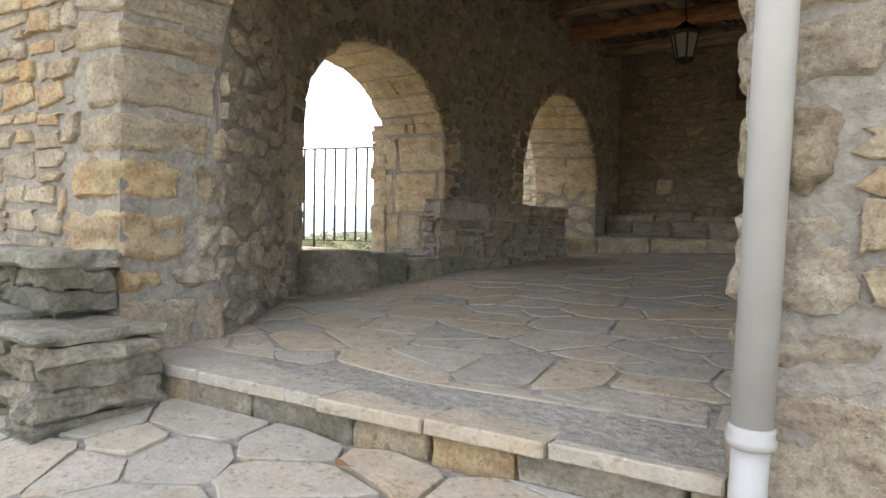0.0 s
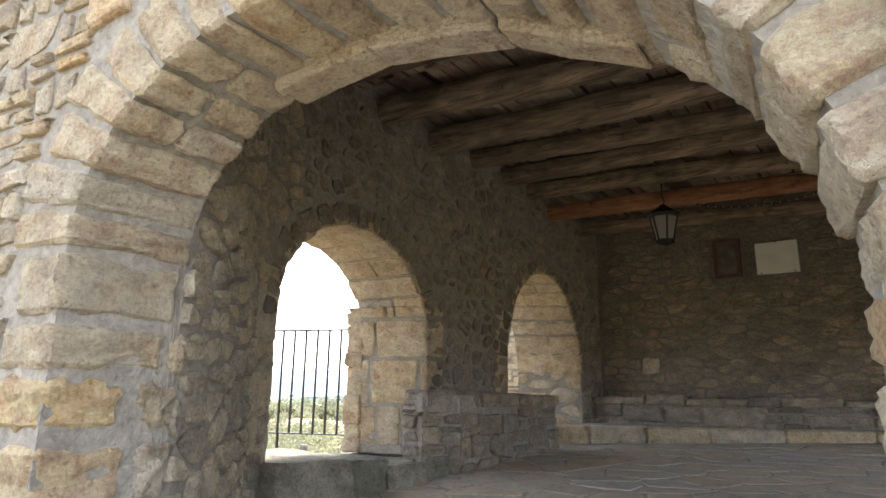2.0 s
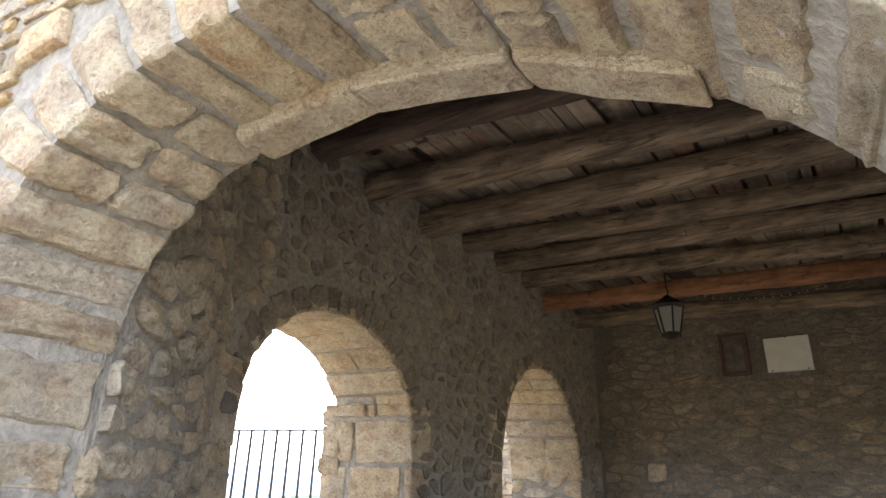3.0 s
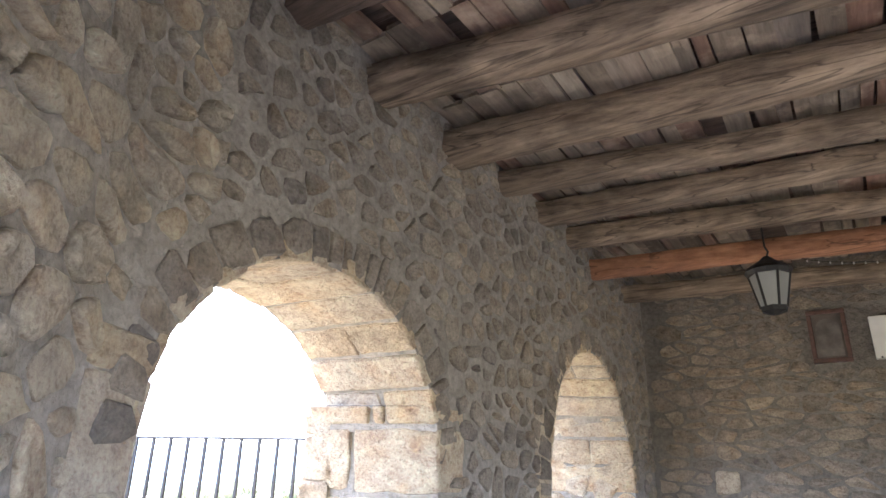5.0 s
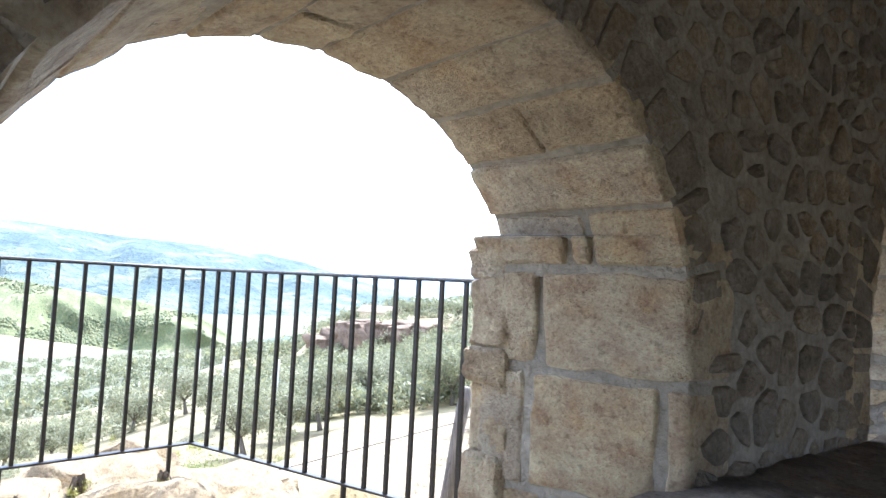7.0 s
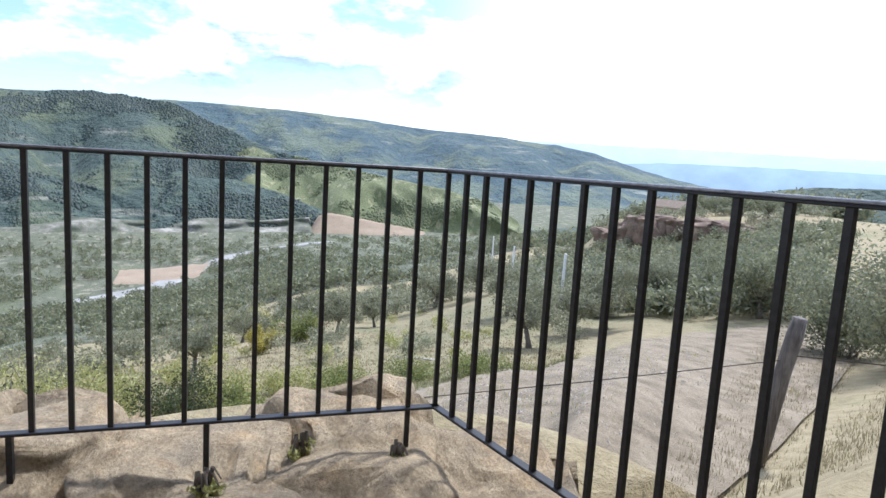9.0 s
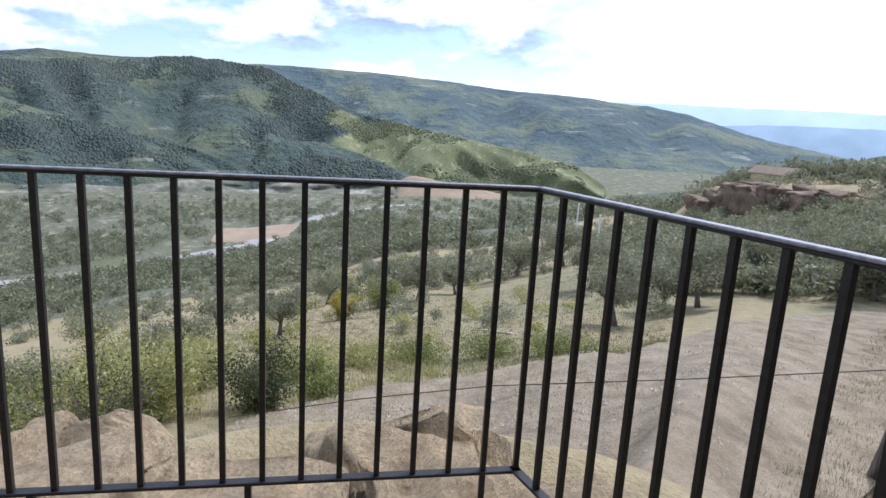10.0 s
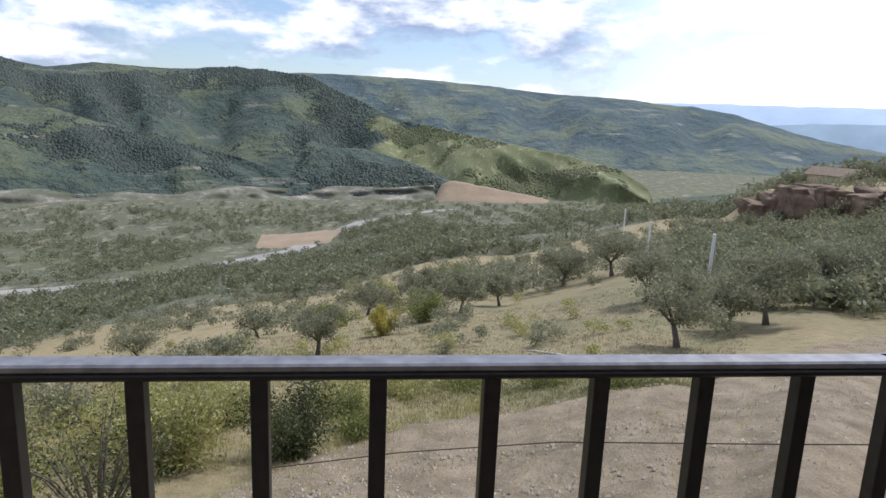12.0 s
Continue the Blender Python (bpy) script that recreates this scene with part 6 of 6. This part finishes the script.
part("twig", tube(bmesh.new(), [(0.3, 0.55, 0.05), (0.42, 0.62, 0.2), (0.45, 0.85, 0.32)], [0.025, 0.018, 0.008], 6), M_DEADWOOD, branch)
bush("bush", "small dark upright shrub on the dry slope", 107.2, 17.5, 0.35, 0.55, 90, M_DARKLEAF, 420, 0.035, 6)

# ---- terrace rocks ----
def rock(lo, hi, seed, label):
    """A weathered sandstone outcrop: flat-topped, layered, cracked."""
    bm = bmesh.new()
    bmesh.ops.create_icosphere(bm, subdivisions=5, radius=1.0)
    c, h = (Vector(lo) + Vector(hi)) / 2, (Vector(hi) - Vector(lo)) / 2
    s = Vector((seed, seed * 0.7, 0))
    for v in bm.verts:
        d = v.co.normalized()
        q = Vector([math.copysign(abs(k) ** 0.38, k) for k in d])
        p = Vector((q.x * h.x, q.y * h.y, q.z * h.z))
        n1, n2, n3 = noise.noise(p * 1.1 + s), noise.noise(p * 3.4 + s), noise.noise(p * 9.0 + s)
        strata = 0.04 * math.sin((p.z + 0.2 * n1) * 30)
        crack = max(0.0, 0.10 - abs(noise.noise(Vector((p.x * 1.5, p.y * 1.5, seed))))) * 1.1
        side = Vector((p.x, p.y, 0)).normalized()
        p += side * (0.2 * n1 + 0.1 * n2 + 0.04 * n3 + strata) + Vector((0, 0, 0.07 * n1 + 0.07 * n2 + 0.035 * n3 - crack * 1.3))
        v.co = p * 0.93 + c
    return tagged(smooth_all(part("rock", bm, M_ROCK, None)), label, "rock", "rocks of the terrace")


for k, (lo, hi) in enumerate([
    ((-7.35, 4.55, 0.6), (-6.0, 5.5, 1.62)), ((-7.3, 3.2, 0.5), (-6.2, 4.2, 1.66)), ((-6.9, 3.9, 0.6), (-5.9, 4.9, 1.58)), ((-6.3, 4.7, 0.7), (-5.2, 5.7, 1.56)),
    ((-6.2, 3.2, 0.7), (-5.0, 4.6, 1.6)), ((-7.0, 5.3, 0.4), (-5.9, 6.2, 1.5)), ((-5.6, 5.1, 0.7), (-4.5, 6.1, 1.58)), ((-5.4, 3.9, 0.7), (-4.3, 5.3, 1.6)), ((-7.2, 1.6, 0.3), (-5.6, 3.4, 1.6)), ((-5.6, 1.8, 0.4), (-4.4, 4.0, 1.58))]):
    rock(lo, hi, k * 3.7 + 1, "pale weathered sandstone rock beneath the railing")
bush("weed", "small green weed between terrace rocks", 0, 0, 0.15, 0.08, 61, M_YELLOWGREEN, 120, 0.02, 8).location = (-6.45, 4.85, 1.5)
bush("weed", "small green weed between terrace rocks", 0, 0, 0.14, 0.07, 62, M_YELLOWGREEN, 100, 0.02, 8).location = (-6.35, 5.25, 1.5)
bush("weed", "small green weed between terrace rocks", 0, 0, 0.14, 0.07, 63, M_YELLOWGREEN, 100, 0.02, 8).location = (-6.1, 4.5, 1.54)

# ---- red cliff under the promontory ----
for k in range(13):
    b = 62.6 - 1.35 * k
    c = at(b, 98.5 + 1.2 * math.sin(k * 2.3))
    top_z, low_z = EYE.z - 98.5 * (0.066 + 0.004 * math.sin(k * 1.7) + max(0.0, 0.024 - 0.015 * k)), EYE.z - 98.5 * 0.112
    bm = bmesh.new()
    bmesh.ops.create_icosphere(bm, subdivisions=4, radius=1.0)
    for v in bm.verts:
        q = Vector([math.copysign(abs(a) ** 0.4, a) for a in v.co.normalized()])
        p = Vector((q.x * 2.5, q.y * 1.9, q.z * (top_z - low_z) / 2))
        n1, n2 = noise.noise(p * 0.5 + Vector((k * 5.0, 0, 0))), noise.noise(p * 1.6 + Vector((k * 5.0, 3, 0)))
        ledge_in = 0.22 * math.sin(p.z * 3.2 + n1 * 2)
        p += Vector((p.x, p.y, 0)).normalized() * (0.7 * n1 + 0.6 * n2 + ledge_in) + Vector((0, 0, 0.35 * n1 + 0.2 * n2))
        v.co = p + Vector((c.x, c.y, (top_z + low_z) / 2))
    tagged(smooth_all(part("cliff_rock", bm, M_REDROCK, None)), "red-brown layered rock of the cliff under the promontory", "rock", "rocks of the far cliff")

# ---- fence, poles, house ----
fence = tagged(new("wire_fence"), "leaning grey wooden fence post with sagging rusty wire", "fence")
PB = Vector((-10.77, 11.2, 0))
pz = land_z(PB.x - 0.4, PB.y - 0.4)
smooth_all(part("post", tube(bmesh.new(), [(PB.x - 0.22, PB.y - 0.18, pz - 0.2), (PB.x - 0.12, PB.y - 0.14, -0.6), (PB.x - 0.07, PB.y - 0.04, 0.3), (PB.x, PB.y, 0.8), (PB.x + 0.03, PB.y + 0.02, 1.07)], [0.12, 0.11, 0.105, 0.11, 0.09], 10), M_POSTWOOD, fence))
WIRE = [(PB.x, PB.y, 0.5), (-11.9, 8.8, -0.2), (-12.9, 6.5, -0.8), (-13.4, 4.5, -1.3), (-13.6, 2.5, -1.75)]
part("wire", tube(bmesh.new(), WIRE, 0.008, 5), M_WIRE, fence)
part("wire", tube(bmesh.new(), [(PB.x, PB.y, 0.55), (PB.x + 2.5, PB.y + 1.5, 1.0)], 0.008, 5), M_WIRE, fence)

for b, r, e in ((65.5, 34.0, 0.1441), (70.7, 50.0, 0.1345), (72.9, 75.0, 0.1178)):
    p = at(b, r, -0.2)
    pole = tagged(new("utility_pole"), "thin pale pole standing on the slope", "pole", "pale poles on the slope")
    pole.location = p
    part("shaft", tube(bmesh.new(), [(0, 0, 0), (0.12, 0, EYE.z - r * e - p.z)], [0.10, 0.085], 8), M_PALEPOLE, pole)

house = tagged(new("stone_house"), "small distant stone house among trees on the promontory", "house")
hp = at(57.4, 119.0)
hp.z = EYE.z - 119.0 * 0.060
house.location = hp
house.scale = (0.9, 0.9, 0.9)
house.rotation_euler = (0, 0, radians(30))
part("wall", box(bmesh.new(), (-3.6, -2.5, 0), (3.6, 2.5, 1.5)), M_STONE, house)
bm = bmesh.new()
rv = [bm.verts.new(p) for p in ((-4.3, -2.8, 1.6), (4.3, -2.8, 1.6), (4.3, 2.8, 1.6), (-4.3, 2.8, 1.6), (-4.3, 0, 3.0), (4.3, 0, 3.0))]
for f in ((0, 1, 5, 4), (2, 3, 4, 5), (0, 4, 3), (1, 2, 5), (3, 2, 1, 0)):
    bm.faces.new([rv[i] for i in f])
part("roof", bm, M_HOUSEROOF, house)
for k, (b, r, w, h) in enumerate([(60.4, 118.0, 3.8, 3.2), (58.9, 125.0, 4.5, 4.2), (55.0, 122.0, 4.0, 2.6), (54.2, 119.0, 4.0, 2.8), (52.0, 112.0, 3.5, 3.0), (50.0, 104.0, 3.5, 3.4)]):
    olive_tree(b, r, w, h, 260 + k, "round dark tree on the promontory", 2600, M_SCRUB, 0.15, 0.1, 0.2)

dry_leaf = tagged(new("fallen_leaf"), "curled brown fallen leaf at the foot of the step", "leaf")
bm = bmesh.new()
for k in range(5):
    a = radians(-70 + 35 * k)
    tip = Vector((math.sin(a) * 0.05, -math.cos(a) * 0.05, 0.018))
    s = Vector((math.cos(a), math.sin(a), 0)) * 0.014
    v = [bm.verts.new(p) for p in (Vector((0, 0, 0.004)), tip * 0.55 + s, tip, tip * 0.55 - s)]
    bm.faces.new(v)
ob = part("blade", bm, M_DRYLEAF, dry_leaf)
dry_leaf.location = (-1.02, 2.42, yard_z(-1.0, 2.42) + 0.012)

# ---- rubble of the walls ----
def quoin_width(side, z):
    for k, (z0, z1, w, d) in enumerate(QUOINS):
        if z0 - 0.02 <= z <= z1 + 0.02:
            return w if side < 0 else QUOINS[(k + 2) % 6][2] * 0.8
    return 0.34


def free_front(u, z):
    if in_arch(FRONT, u, z, 0.0, 0.33) and z > FRONT["spring"] - 0.02:
        return False
    if z <= FRONT["spring"] and e0 - quoin_width(-1, z) - 0.012 < u < e1 + quoin_width(1, z) + 0.012:
        return False
    return 1.0 < z


FRONT_FACE = lambda u, v, o: (u, front_y(u) - o, v)
rubble(wall_front, FRONT_FACE, (-4.34, -1.3), (1.1, TOP), free_front, ((0.11, 0.34), (0.08, 0.22)), 21, lambda u, v: u < -2.5 and v < 4.0, M_STONE, M_STONE_I, (0.01, 0.035), (0.016, 0.045), 0.17)
rubble(wall_front, FRONT_FACE, (-1.3, 2.15), (1.1, TOP), free_front, ((0.2, 0.46), (0.13, 0.27)), 27, lambda u, v: u > -0.2 and v < 3.4, M_STONE, M_STONE_I, (0.008, 0.03), (0.014, 0.04), 0.2)
rubble(wall_front, lambda u, v, o: (u, front_y(u) + 0.5 + o, v), (-2.5, 1.65), (1.3, 4.8), lambda u, z: free_front(u, z), ((0.16, 0.4), (0.1, 0.25)), 22, lambda u, v: False, M_DARKSTONE, M_DARKSTONE_I, (0.01, 0.03))

# arc length along the inner face of the arcade
ARC = [(0.0, 2.93)]
for k in range(1, 160):
    y0, y1 = ARC[-1][1], ARC[-1][1] + 0.05
    ARC.append((ARC[-1][0] + math.hypot(0.05, inner_x(y1) - inner_x(y0)), y1))
    if y1 > 10.35:
        break


def arcade_place(u, v, o):
    y = lerp_table(ARC, u)
    dx = (inner_x(y + 0.02) - inner_x(y - 0.02)) / 0.04
    k = 1 / math.sqrt(1 + dx * dx)
    return (inner_x(y) + o * k, y - o * dx * k, v)


def free_arcade(u, z):
    y = lerp_table(ARC, u)
    for a in (ARCH_A, ARCH_B):
        if (z > a["spring"] - 0.05 and in_arch(a, y, z, 0.0, 0.225)) or (abs(y - a["mid"]) < a["half"] + 0.03 and z < a["spring"]):
            return False
    return z > floor_z(y) - 0.02


fieldstone(wall_arcade, arcade_place, (0.0, 1.75), (1.2, 4.8), free_arcade, (0.19, 0.13), 23, lambda u, v: True, M_INNER, M_INNER_I, (0.010, 0.042), (0.02, 0.055), 300, 0.2)
fieldstone(wall_arcade, arcade_place, (1.77, ARC[-1][0]), (1.2, 4.8), free_arcade, (0.17, 0.13), 28, lambda u, v: u < 4.5, M_DARKSTONE, M_DARKSTONE_I, (0.006, 0.032), (0.03, 0.065))


def far_reveal(u, v, o):
    """Far jamb of the far arch: u runs through the wall."""
    z = min(v, ARCH_B["spring"] + ARCH_B["rise"] - 0.01)
    half = ARCH_B["half"] * (math.sqrt(1 - ((z - ARCH_B["spring"]) / ARCH_B["rise"]) ** 2) if z > ARCH_B["spring"] else 1.0)
    x, y, z = arcade_body(ARCH_B["mid"] + half, u / 0.75, v)
    return (x, y - o, z)


fieldstone(wall_arcade, far_reveal, (0.0, 0.75), (1.75, 2.95), lambda u, v: True, (0.27, 0.17), 29, lambda u, v: True, M_ASHLAR, M_STONE_I, (0.006, 0.022), (0.03, 0.06))
rubble(wall_arcade, lambda u, v, o: (OUTER_X - o, u, v), (2.9, 10.3), (1.0, TOP), lambda u, z: not any(in_arch(a, u, z, 0.0, 0.3) or (abs(u - a["mid"]) < a["half"] + 0.3 and z < a["spring"]) for a in (ARCH_A, ARCH_B)), ((0.16, 0.42), (0.1, 0.25)), 24, lambda u, v: False, M_STONE, M_STONE_I)
fieldstone(wall_back, lambda u, v, o: (u, BACK_Y - o, v), (-3.55, SIDE_X), (1.9, 4.8), lambda u, z: not (-1.95 < u < -0.84 and 3.68 < z < 4.3) and not (-3.0 < u < -2.72 and 2.44 < z < 2.72), (0.25, 0.11), 25, lambda u, v: u < 0.2, M_BACKSTONE, M_BACKSTONE_I, (0.005, 0.018), (0.015, 0.035))
pts = [(-2.98, BACK_Y - 0.035, 2.46), (-2.75, BACK_Y - 0.035, 2.48), (-2.74, BACK_Y - 0.035, 2.69), (-2.97, BACK_Y - 0.035, 2.7)]
block(wall_back, pts + [(x, y + 0.1, z) for x, y, z in pts], M_STONE, 0.02, "stone", 1200, 0.01)
rubble(wall_return, lambda u, v, o: (u, 9.5 - o, v), (-6.9, -4.36), (1.2, TOP), lambda u, v: True, ((0.14, 0.36), (0.07, 0.17)), 26, lambda u, v: v < 4.0, M_ASHLAR, M_STONE_I, (0.01, 0.03))


def radial_stones(parent, a, seed, deep=0.21):
    """Rough stones set on end round the inner face of an arch."""
    r = random.Random(seed)
    long = math.pi * (a["half"] + a["rise"]) / 2
    s = 0.0
    while s < long - 0.03:
        w = min(r.uniform(0.07, 0.2), long - s)
        top_v = deep * r.uniform(0.75, 1.05)
        pv, pf = stone_shape(rounded_outline(s + 0.01, s + w - 0.01, 0.012, top_v, r, 0.08), r.uniform(0.006, 0.028), r)
        pts = []
        for u, v, o in pv:
            ang = math.pi * (1 - u / long)
            y, z = a["mid"] + (a["half"] + v) * math.cos(ang), a["spring"] + (a["rise"] + v) * math.sin(ang)
            pts.append(arcade_place(lerp_table([(b, a) for a, b in ARC], y), z, o))
        ob = new("stone", mesh_of("stone", pts, pf, M_DARKSTONE))
        ob.parent = parent
        s += w


radial_stones(wall_arcade, ARCH_A, 81)
radial_stones(wall_arcade, ARCH_B, 82)
